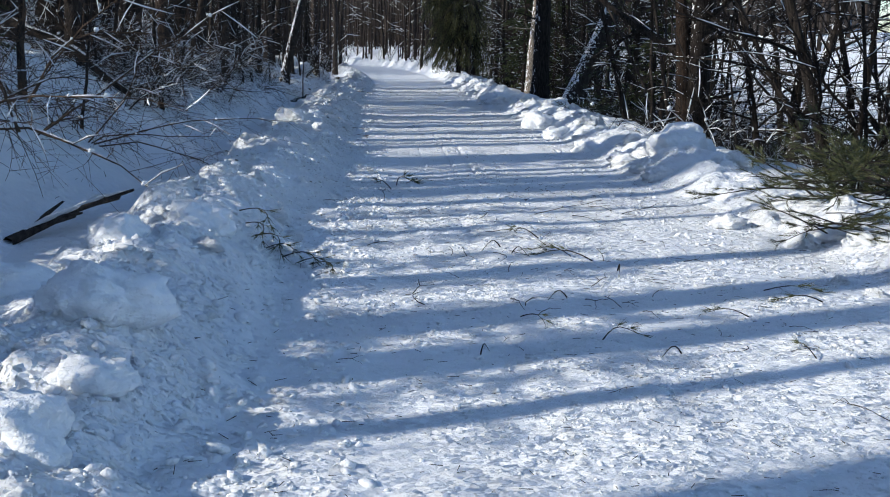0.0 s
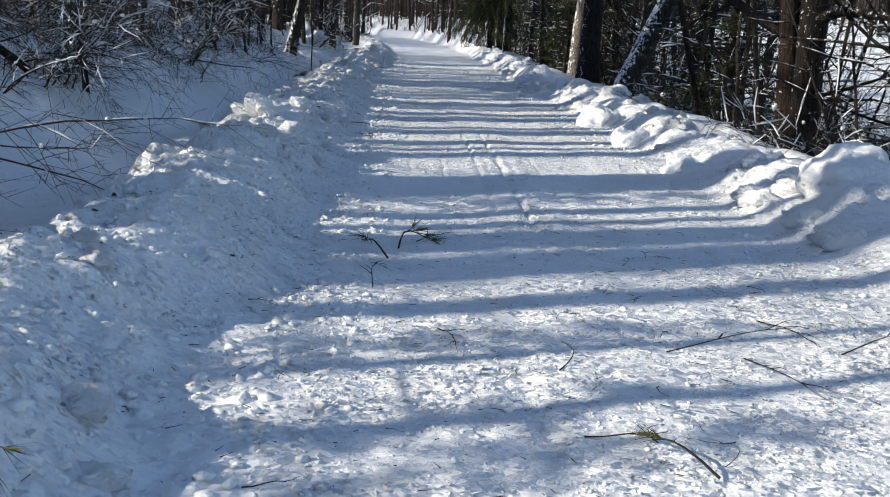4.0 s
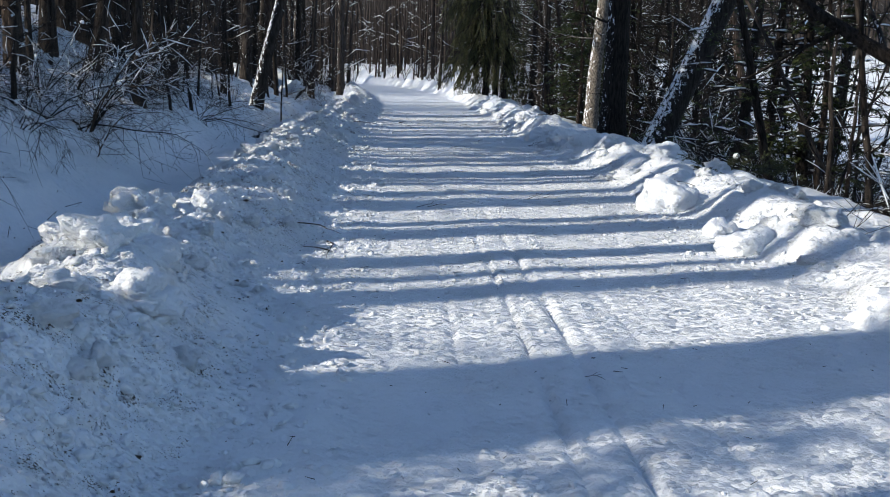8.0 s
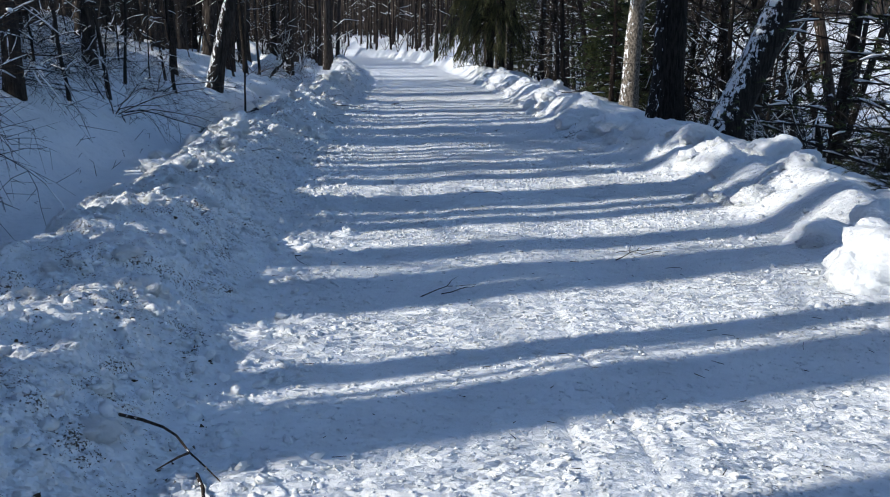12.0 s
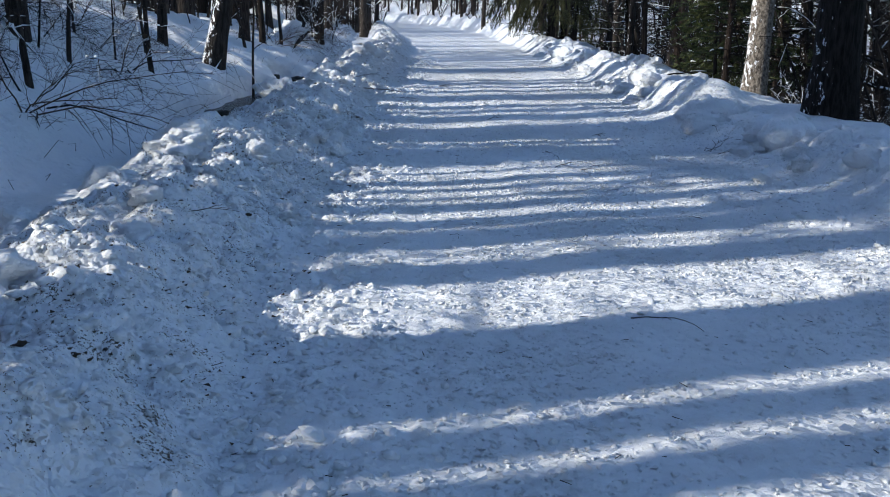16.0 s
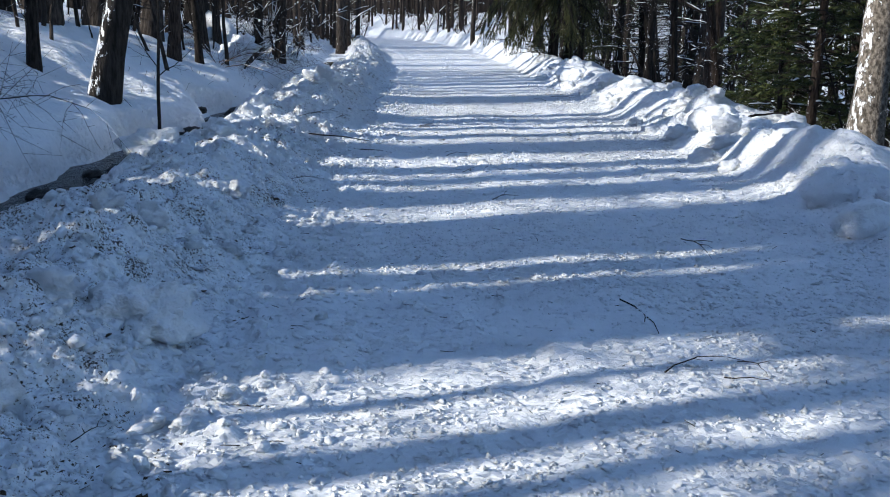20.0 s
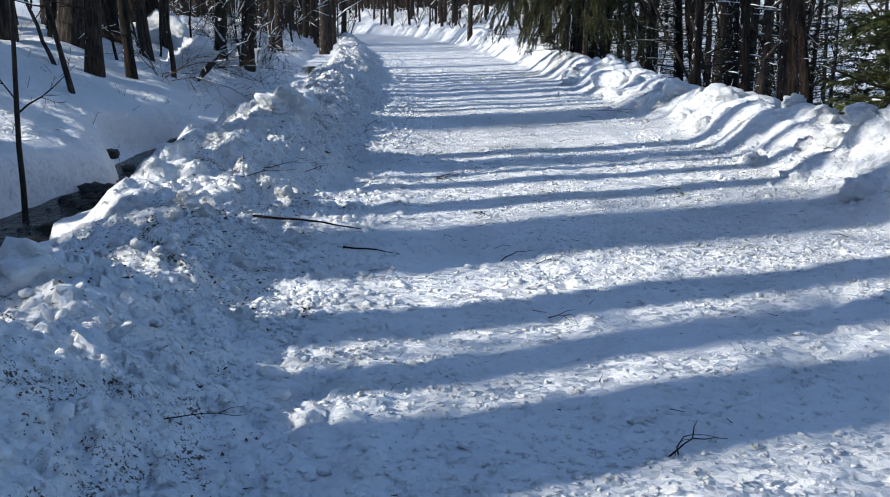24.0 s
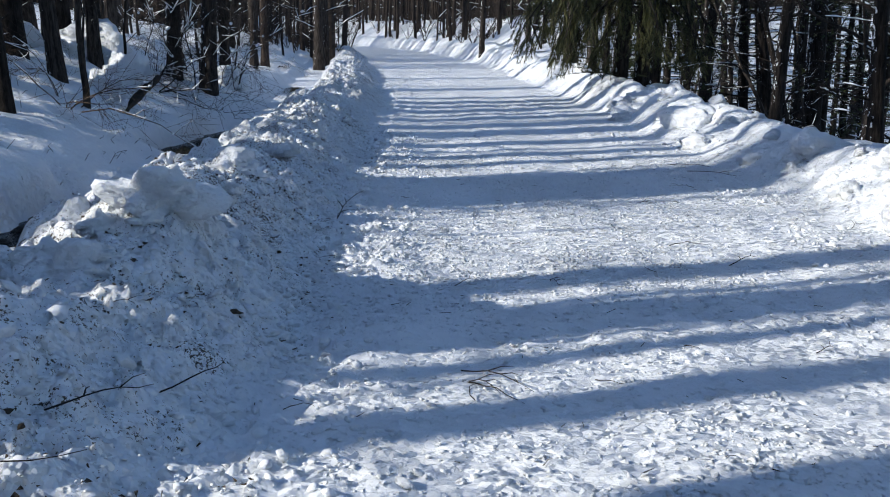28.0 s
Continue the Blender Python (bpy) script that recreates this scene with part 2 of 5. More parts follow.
def chips(x, y, size, seed):
    """Broken flat-faced pieces of about that size, each at its own height and tilt."""
    x, y = x / size, y / size
    x, y = x + 0.4 * value_noise(x * 1.7, y * 1.7, seed + 5), y + 0.4 * value_noise(x * 1.7 + 13, y * 1.7, seed + 6)
    i, j = np.floor(x), np.floor(y)
    best, out = np.full_like(x, 9.0), np.zeros_like(x)
    for di in (-1, 0, 1):
        for dj in (-1, 0, 1):
            ci, cj = i + di, j + dj
            ax, ay = x - ci - 0.1 - 0.8 * hash2(ci, cj, seed), y - cj - 0.1 - 0.8 * hash2(ci, cj, seed + 1)
            d = ax * ax + ay * ay
            h = hash2(ci, cj, seed + 2) ** 2 + 0.9 * ax * (hash2(ci, cj, seed + 3) - 0.5) + 0.9 * ay * (hash2(ci, cj, seed + 4) - 0.5)
            out = np.where(d < best, h, out)
            best = np.minimum(d, best)
    return out


def step(a, b, v):
    s = np.clip((v - a) / (b - a), 0, 1)
    return s * s * (3 - 2 * s)


# ---- the plan: the trail's centre line, banks, hill and river ----
CY = np.arange(-60, 420, 1.0)
CX = np.interp(CY, (-60, 0, 9, 17, 32, 46, 58, 80, 95, 110, 125, 140, 170, 420), (4.5, 1.15, 0.75, 0.35, -0.75, -1.5, -2.2, -4.4, -6.3, -9.0, -13.5, -20, -38, -190))
CX = np.convolve(np.pad(CX, 4, mode="edge"), np.ones(9) / 9, "valid")


def centre(y):
    return np.interp(y, CY, CX)


def ground_z(x, y, fine=True):
    """Height of the snow, and how dirty it is."""
    x, y = np.asarray(x, float), np.asarray(y, float)
    u = x - centre(y)
    wl = 1.95 + 0.22 * fbm(y * 0.45, y * 0 + 3.1, 5, 3) + 0.5 * step(60, 85, y)
    wr = 2.06 + 0.30 * fbm(y * 0.40, y * 0 + 7.7, 8, 3) + 0.5 * step(60, 85, y) + 0.45 * step(14, 8, y)
    dl, dr = -u - wl, u - wr
    # road
    z = 0.035 * fbm(x * 0.35, y * 0.35, 11, 2)
    road = step(0.25, -0.25, np.maximum(dl, dr))
    # left: plowed ridge, ditch, hillside
    hl = np.interp(y, (0, 4, 7, 10, 14, 16.4, 19, 22, 27, 31, 33, 35.7, 37.5, 39.3, 41, 42.2, 43.2, 44.6, 48, 60), (0.36, 0.38, 0.43, 0.41, 0.38, 0.46, 0.42, 0.40, 0.36, 0.38, 0.36, 0.38, 0.26, 0.20, 0.44, 0.58, 0.46, 0.44, 0.42, 0.42)) + 0.12 * fbm(y * 0.7, y * 0 + 1.7, 21, 3)
    ridge_l = step(-0.10, 0.82, dl) * step(1.75, 1.1, dl)
    z = z + hl * ridge_l
    cut_a, cut_b = 0.42 * fbm(y * 0.9, y * 0 + 2.2, 25, 4), 0.50 * fbm(y * 0.8, y * 0 + 6.4, 27, 4)
    narrow = np.clip(0.9 + 1.3 * fbm(y * 0.5, y * 0 + 4.1, 29, 2), 0, 1)
    stream = np.maximum(step(33.8, 35.2, y) * step(47.2, 46.2, y), step(49.6, 50.3, y) * step(54, 53, y))
    z = z - 0.06 * step(1.3, 1.65, dl) * step(2.85, 2.45, dl) - 0.38 * stream * step(1.55 + cut_a + 0.15 * narrow, 1.70 + cut_a + 0.15 * narrow, dl) * step(2.95 + cut_b - 0.15 * narrow, 2.75 + cut_b - 0.15 * narrow, dl)
    dh = np.maximum(0, dl - 2.36 - 0.25 * fbm(y * 0.3, y * 0 + 9.9, 31, 2))
    far = step(30, 58, y)
    slope2 = 0.42 - 0.30 * far
    z = z + (0.54 - 0.15 * step(42, 48, y)) * np.minimum(dh, 2.6) + slope2 * np.clip(dh - 2.6, 0, 30) + 0.10 * np.maximum(dh - 32, 0)
    z = z + step(0.2, 1.5, dh) * ((0.5 - 0.38 * step(40, 47, y) * step(66, 58, y)) * fbm(x * 0.22, y * 0.22, 41, 3) + 0.12 * fbm(x * 1.1, y * 1.1, 43, 3))
    z = z - 0.12 * np.exp(-(((x + 6.3) / 1.0) ** 2) - ((y - 50.8) / 1.4) ** 2)
    # right: bank, shoulder, fall to the river, far shore
    hr = np.interp(y, (0, 8, 12, 14.4, 16, 20, 25, 29, 33, 36, 39, 43, 47, 55, 60), (0.1, 0.10, 0.16, 0.38, 0.30, 0.28, 0.22, 0.28, 0.26, 0.28, 0.34, 0.28, 0.33, 0.38, 0.45)) + 0.16 * fbm(y * 0.6, y * 0 + 5.2, 51, 3)
    ridge_r = step(-0.10, 0.80, dr) * (1 - 0.62 * step(0.75, 1.6, dr))
    z = z + hr * ridge_r
    up = step(66, 92, y)
    fall = np.clip(dr - 2.3, 0, 7.2)
    z = z - (1 - up) * (0.42 * fall + 0.12 * step(2.0, 3.0, dr)) + up * (0.62 * np.clip(dr - 0.3, 0, 3.2) + 0.05 * np.clip(dr - 3.5, 0, 40))
    z = z + (1 - up) * step(78, 95, dr) * (3.2 + 0.06 * np.maximum(dr - 95, 0))
    z = z + step(1.2, 2.5, dr) * (0.22 * fbm(x * 0.5, y * 0.5, 61, 3))
    dirt = np.zeros_like(z)
    if fine:
        ml = step(-0.25, 0.35, dl) * step(1.75, 1.2, dl)
        mr = step(-0.2, 0.4, dr) * step(2.6, 1.2, dr)
        # large smooth mounds near the start, broken crumbly snow further on
        rough = 0.42 + 0.3 * step(17, 24, y) + 0.28 * step(24, 33, y)
        crest = step(0.45, 1.0, dl) * step(1.85, 1.3, dl)
        z = z + crest * (0.22 * clods(x, y, 0.85, 71) * step(-0.25, 0.25, fbm(x * 0.5, y * 0.5, 73, 2)) + 0.10 * clods(x, y, 0.36, 75) - 0.10)
        z = z + ml * (0.07 * clods(x, y, 0.5, 77) + 0.10 * fbm(x * 1.9, y * 1.9, 81, 3) - 0.03)
        z = z + ml * rough * (0.07 * chips(x, y, 0.22, 83) * np.clip(0.5 + 1.4 * fbm(x * 1.2, y * 1.2, 85, 2), 0, 1) + 0.050 * chips(x, y, 0.10, 87) + 0.030 * clods(x, y, 0.12, 79) + 0.024 * clods(x, y, 0.07, 80) + 0.035 * fbm(x * 9, y * 9, 89, 2) - 0.03)
        z = z + mr * (0.20 * clods(x, y, 0.75, 91) + 0.13 * clods(x, y, 0.34, 95) * step(-0.2, 0.25, fbm(x * 0.8, y * 0.8, 97, 2)) + 0.025 * clods(x, y, 0.15, 98) + 0.03 * fbm(x * 3, y * 3, 99, 4) - 0.05)
        # trodden crumbs and tyre tracks on the road
        crumb = 0.5 + 1.3 * fbm(x * 0.7, y * 0.5, 101, 3)
        smooth_part = step(13.5, 15.5, y) * step(20, 17.5, y)
        crumb = np.clip(crumb, 0.15, 1.2) * (1 - 0.75 * smooth_part)
        crumb = crumb * (0.55 + 0.45 * step(19, 26, y))
        z = z + road * crumb * (0.008 * clods(x, y, 0.16, 111) + 0.017 * chips(x, y, 0.075, 115) + 0.016 * chips(x, y, 0.13, 119) * step(0.0, 0.35, fbm(x * 1.1, y * 1.1, 118, 2)) + 0.020 * fbm(x * 9, y * 9, 117, 3) - 0.012)
        edge = step(-0.8, -0.1, dl) * road
        z = z + edge * (0.5 + 0.5 * step(19, 26, y)) * (0.03 * clods(x, y, 0.14, 121) + 0.035 * chips(x, y, 0.075, 123) - 0.015)
        wob = 0.03 * fbm(y * 0.6, y * 0, 131, 2)
        tracks = 0.85 * step(12, 14, y) * step(24, 18.5, y)
        for at, wide, deep in ((-0.38, 0.017, 0.024), (-0.12, 0.022, 0.030), (-0.78, 0.018, 0.014), (-1.15, 0.016, 0.012), (-1.53, 0.03, 0.008), (0.30, 0.016, 0.012), (0.02, 0.014, 0.008), (-0.28, 0.012, 0.006)):
            g = np.exp(-(((u - at - wob) / wide) ** 2))
            rim = np.exp(-(((u - at - wob - 2.4 * wide) / (wide * 1.2)) ** 2))
            z = z + tracks * road * (-deep * g * (0.6 + 1.2 * np.clip(fbm(y * 3 + at * 9, u * 2, 137, 2) + 0.4, 0, 1)) + 0.15 * deep * rim)
        lane = step(0.5, 0.35, np.abs(np.abs(u + 0.15) - 0.75))
        z = z - 0.012 * lane * road
        # undisturbed snow on the hillside and shoulder
        calm = np.maximum(step(2.4, 3.0, dl), step(1.8, 3.2, dr))
        z = z + calm * (0.09 * fbm(x * 2.2, y * 2.2, 141, 4) + 0.05 * clods(x, y, 0.5, 145) * step(-0.1, 0.3, fbm(x * 0.6, y * 0.6, 147, 2)))
        dirt = ml * step(9, 22, y) * np.clip(0.55 + 0.8 * fbm(x * 0.9, y * 0.55, 151, 3), 0, 1) * step(1.8, 0.7, dl)
        dirt = np.maximum(dirt, 0.45 * ml * step(6, 14, y) * np.clip(fbm(x * 0.7, y * 0.7, 155, 2) * 2, 0, 1))
    return z, dirt, (ml if fine else dirt)


def gz(x, y):
    return float(ground_z(np.array([float(x)]), np.array([float(y)]))[0][0])


def at_u(u, y):
    """World x at the distance u from the trail's centre line."""
    return float(centre(y)) + u


def mesh_from(name, verts, faces, smooth=True):
    me = bpy.data.meshes.new(name)
    me.from_pydata([tuple(v) for v in verts], [], faces)
    if smooth:
        me.polygons.foreach_set("use_smooth", np.ones(len(me.polygons), bool))
    me.update()
    return me


def grid_mesh(name, X, Y, Z):
    r, c = X.shape
    me = bpy.data.meshes.new(name)
    me.vertices.add(r * c)
    me.vertices.foreach_set("co", np.stack((X, Y, Z), -1).astype(np.float32).ravel())
    a = (np.arange(r - 1)[:, None] * c + np.arange(c - 1)[None, :]).ravel()
    quads = np.stack((a, a + 1, a + c + 1, a + c), -1).astype(np.int32)
    me.loops.add(quads.size)
    me.loops.foreach_set("vertex_index", quads.ravel())
    me.polygons.add(len(quads))
    me.polygons.foreach_set("loop_start", np.arange(0, quads.size, 4, dtype=np.int32))
    me.polygons.foreach_set("use_smooth", np.ones(len(quads), bool))
    me.update(calc_edges=True)
    return me


def spread(a, b, n, power):
    return a + (b - a) * np.linspace(0, 1, n) ** power


rows_y = np.concatenate((spread(-60, 1.5, 26, 0.6)[:-1], np.arange(1.5, 47, 0.031), np.arange(47, 50, 0.06), np.arange(50, 76, 0.10), np.arange(76, 130, 0.25), spread(130, 420, 40, 1.6)))
cols_u = np.concatenate((spread(-260, -11, 30, 0.45)[:-1], np.arange(-11, -5.1, 0.11), np.arange(-5.1, -3.3, 0.06), np.arange(-3.3, -1.6, 0.025), np.arange(-1.6, 3.1, 0.036), np.arange(3.1, 3.9, 0.07), np.arange(3.9, 11, 0.4), spread(11, 75, 12, 1.2)[:-1], spread(75, 110, 14, 1)[:-1], spread(110, 900, 14, 1.8)))
U, Y = np.meshgrid(cols_u, rows_y)
X = U + centre(Y)
Zg, Dg, Rg = ground_z(X, Y)
ground_me = grid_mesh("ground", X, Y, Zg)
att = ground_me.attributes.new("dirt", "FLOAT", "POINT")
att.data.foreach_set("value", Dg.astype(np.float32).ravel())
att = ground_me.attributes.new("rough", "FLOAT", "POINT")
att.data.foreach_set("value", Rg.astype(np.float32).ravel())
ground_me.materials.append(GROUND_SNOW)
ground = tagged(new("ground", ground_me), "snow-covered trail, plowed banks and wooded slopes", "ground", kind="structure")

# frozen river below the right-hand slope
ry = np.linspace(-60, 130, 60)
ru = np.linspace(7.5, 96, 30)
RU, RY = np.meshgrid(ru, ry)
river_me = grid_mesh("river", RU + centre(np.minimum(RY, 90)), RY, np.full(RU.shape, -2.72) + 0.03 * fbm(RU * 0.1, RY * 0.1, 201, 2))
river_me.materials.append(ICE)
tagged(new("river", river_me), "frozen river under wind-packed snow and grey ice", "river", kind="structure")

# stream in the ditch
sy = np.linspace(33, 70, 90)
su = np.linspace(-5.1, -3.35, 8)
SU, SY = np.meshgrid(su, sy)
stream_me = grid_mesh("water", SU + centre(SY), SY, np.full(SU.shape, -0.20) + 0.012 * fbm(SU * 6, SY * 4, 205, 2))
stream_me.materials.append(WATER)
tagged(new("water", stream_me), "dark shallow stream running in the ditch", "stream", kind="structure")


# ---- building with tubes ----
class Tubes:
    def __init__(self):
        self.v, self.f = [], []

    def tube(self, pts, radii, sides=5, cap=True):
        pts = [Vector(p) for p in pts]
        base = len(self.v)
        ref = Vector((0.3, 0.9, 0.2)).normalized()
        for k, p in enumerate(pts):
            d = (pts[min(k + 1, len(pts) - 1)] - pts[max(k - 1, 0)]).normalized()
            if abs(d.dot(ref)) > 0.95:
                ref = Vector((0.9, -0.2, 0.3)).normalized()
            a = (ref - d * ref.dot(d)).normalized()
            b = d.cross(a)
            for s in range(sides):
                w = 2 * math.pi * s / sides
                self.v.append(p + radii[k] * (math.cos(w) * a + math.sin(w) * b))
        for k in range(len(pts) - 1):
            for s in range(sides):
                i, j = base + k * sides + s, base + k * sides + (s + 1) % sides
                self.f.append((i, j, j + sides, i + sides))
        if cap:
            self.f.append(tuple(base + (len(pts) - 1) * sides + s for s in range(sides)))

    def blade(self, a, b, w, side):
        i = len(self.v)
        a, b = Vector(a), Vector(b)
        self.v += [a - side * w, a + side * w, b]
        self.f.append((i, i + 1, i + 2))

    def quad(self, p, q, r, s):
        i = len(self.v)
        self.v += [Vector(p), Vector(q), Vector(r), Vector(s)]
        self.f.append((i, i + 1, i + 2, i + 3))

    def mesh(self, name, material):
        me = mesh_from(name, self.v, self.f)
        me.materials.append(material)
        return me


def part(name, me, parent, label=""):
    ob = new(name, me)
    ob.parent = parent
    return tagged(ob, label) if label else ob


def wander(rng, p, d, length, n, bend, droop=0.0):
    """A crooked line from p along d."""
    p, d, pts = Vector(p), Vector(d).normalized(), [Vector(p)]
    for k in range(n):
        d = (d + Vector((rng.uniform(-bend, bend), rng.uniform(-bend, bend), rng.uniform(-bend, bend) + droop))).normalized()
        p = p + d * (length / n)
        pts.append(p.copy())
    return pts


def taper(r, n, tip=0.2, power=1.0):
    return [r * (tip + (1 - tip) * (1 - k / n) ** power) for k in range(n + 1)]


def limb_tubes(rng, tubes, snow, p, d, length, r, droop, depth=0, twigs=1.0, snowy=0.6):
    n = 5 if depth == 0 else 3 if depth == 1 else 2
    pts = wander(rng, p, d, length, n, 0.22 + 0.06 * depth, droop)
    rad = taper(r, n, 0.18)
    tubes.tube(pts, rad, 4 if depth == 0 else 3, False)
    if snow is not None and (depth == 0 or (depth == 1 and rng.random() < 0.3)):
        for k in range(n):
            a, b = pts[k], pts[k + 1]
            flat = 1 - abs((b - a).normalized().z)
            if flat > 0.25 and rng.random() < snowy:
                w = min(rad[k] * 0.5, 0.014) + 0.003
                snow.tube([a + Vector((0, 0, rad[k] * 0.75)), a.lerp(b, 0.5) + Vector((0, 0, rad[k] * 0.9 + 0.006)), b + Vector((0, 0, rad[k + 1] * 0.7))], [w * 0.5, w, w * 0.4], 4, False)
    if depth >= 2:
        return
    count = int((5 if depth == 0 else 2.6) * twigs * (0.6 + 0.8 * rng.random())) + 1
    for c in range(count):
        t = rng.uniform(0.18, 1.0)
        k = min(int(t * n), n - 1)
        q = pts[k].lerp(pts[k + 1], t * n - k)
        along = (pts[k + 1] - pts[k]).normalized()
        side = along.cross(Vector((rng.uniform(-1, 1), rng.uniform(-1, 1), rng.uniform(-1, 1)))).normalized()
        limb_tubes(rng, tubes, snow, q, along * 0.8 + side * rng.uniform(0.5, 1.0), length * rng.uniform(0.25, 0.5) * (1.1 - 0.5 * t), max(rad[k] * 0.5, 0.004), droop, depth + 1, twigs, snowy)


AXIS = []          # sideways sway, height and radius along the trunk of the tree built last


def make_tree(rng, name, label, height, r, bark, lean=(0, 0), limbs=6, first=4.0, limb_len=2.2, droop=0.02, twigs=1.0, snowy=0.28, category="tree", snags=2, sides=9):
    root = tagged(new(name), label, category)
    tubes = Tubes()
    n = 13
    pts, rad = [], []
    ph = rng.uniform(0, 6)
    for k in range(n + 1):
        s = (k / n) ** 1.25
        h = s * height
        pts.append((lean[0] * h + 0.10 * math.sin(ph + 2.2 * s) * s * 2 + rng.uniform(-0.02, 0.02), lean[1] * h + 0.10 * math.cos(ph + 1.7 * s) * s * 2 + rng.uniform(-0.02, 0.02), h - 0.35 * (k == 0)))
        rad.append(r * (0.16 + 0.84 * (1 - s) ** 0.8) * (1 + 0.35 * math.exp(-h / 0.20)) * rng.uniform(0.95, 1.05))
    tubes.tube(pts, rad, sides)
    AXIS[:] = [(p[1], p[2], w) for p, w in zip(pts, rad)]
    part("trunk", tubes.mesh("trunk", bark), root)
    t, sn = Tubes(), Tubes()
    for c in range(limbs + snags):
        snag = c >= limbs
        h = rng.uniform(0.7, first) if snag else first + (height - first) * (c + rng.random()) / limbs
        s = (h / height) ** (1 / 1.25) * n
        k = min(int(s), n - 1)
        p = Vector(pts[k]).lerp(Vector(pts[k + 1]), s - k)
        w = rng.uniform(0, 6.283)
        d = Vector((math.cos(w), math.sin(w), rng.uniform(-0.1, 0.3) if snag else rng.uniform(0.2, 0.9)))
        limb_tubes(rng, t, sn, p, d, limb_len * (rng.uniform(0.25, 0.6) if snag else rng.uniform(0.7, 1.25)), max(rad[k] * (0.16 if snag else 0.36), 0.012), droop, 1 if snag else 0, twigs, snowy)
    tagged(part("crown", t.mesh("crown", bark), root), kind="stuff")
    if sn.f:
        tagged(part("snow", sn.mesh("snow", SOFT_SNOW), root, "lines of snow lying on the branches"), kind="stuff")
    return root


class Kind:
    """A thing that is built once and then copied to every further place."""

    def __init__(self, maker):
        self.maker, self.first = maker, None

    def place(self, x, y, turn=0.0, size=1.0, tilt=(0, 0), sink=0.0, z=None, label="", group="", long=1.0, tall=0.0):
        m = pose(x, y, (gz(x, y) if z is None else z) - sink, tilt[0], tilt[1], turn) @ Matrix.Diagonal((size * long, size, tall or size, 1))
        if self.first is None:
            self.first = self.maker()
            self.axis = np.array(AXIS)
            self.first.matrix_basis = m
            ob = self.first
        else:
            ob = copy_thing(self.first, m)
            ob.matrix_basis = m
        return tagged(ob, label, group=group)


# ---- woods ----
rng = random.Random(7)
# stretches of the trail (y - K x) that the sun reaches between the trunks
LIT = ((3.2, 4.2), (4.42, 4.97), (5.4, 5.8), (6.3, 7.12), (7.42, 9.16), (9.30, 9.93), (10.05, 10.8), (11.15, 11.6), (12.3, 12.42), (13.02, 13.25), (13.47, 13.75), (14.05, 14.98), (16.15, 17.72),
       (18.19, 18.45), (18.67, 19.05), (19.5, 20.33), (20.98, 21.22), (21.53, 22.5), (23.33, 23.68), (24.2, 24.98), (25.36, 25.48), (25.8, 25.95), (26.9, 27.75), (28.25, 28.62), (29.1, 29.28), (29.57, 29.83), (30.13, 30.31), (30.42, 30.63),
       (30.8, 31.0), (31.25, 31.55), (31.66, 32.02), (33.22, 33.38), (33.68, 33.83), (35.33, 36.0), (36.65, 37.0), (37.33, 37.65), (38.13, 39.0), (40.1, 40.75), (41.15, 41.75), (42.1, 42.5), (42.67, 42.82),
       (43.1, 43.4), (43.55, 43.8), (44.2, 46.68), (48.5, 49.3), (49.6, 50.0), (50.4, 51.3))

edge = LIT[-1][1]
far_lit = random.Random(17)
while edge < 140:
    gap, wide = far_lit.uniform(0.25, 0.8), far_lit.uniform(0.3, 0.9)
    LIT += ((edge + gap, edge + gap + wide),)
    edge += gap + wide


def clear_of_light(s, r):
    return all(s + r < a or s - r > b for a, b in LIT)


tall = [Kind(lambda i=i: make_tree(random.Random(100 + i), "tree", "tall leafless hardwood tree standing in the snowy woods", 13 + i % 3 * 1.5, (0.13, 0.16, 0.19, 0.12, 0.15, 0.17, 0.11)[i],
                                   (BARK, BARK_DARK, BARK, BARK_DARK, BARK, BARK_RED, BARK_DARK)[i], (0.012 * (i - 3), 0.0), limbs=9, first=4.3, limb_len=2.3, snags=8)) for i in range(7)]
thin = [Kind(lambda i=i: make_tree(random.Random(200 + i), "sapling", "thin bare sapling rising from the snow", 5.5 + i % 2, 0.032 + 0.006 * (i % 3), (TWIG, BARK_DARK, BARK)[i % 3],
                                   (0.05 * (i - 2.5) * 0.6, 0.03 * (i % 3 - 1)), limbs=9, first=0.9, limb_len=1.1, droop=0.03, twigs=0.8, snowy=0.35, category="sapling", snags=0, sides=6)) for i in range(6)]

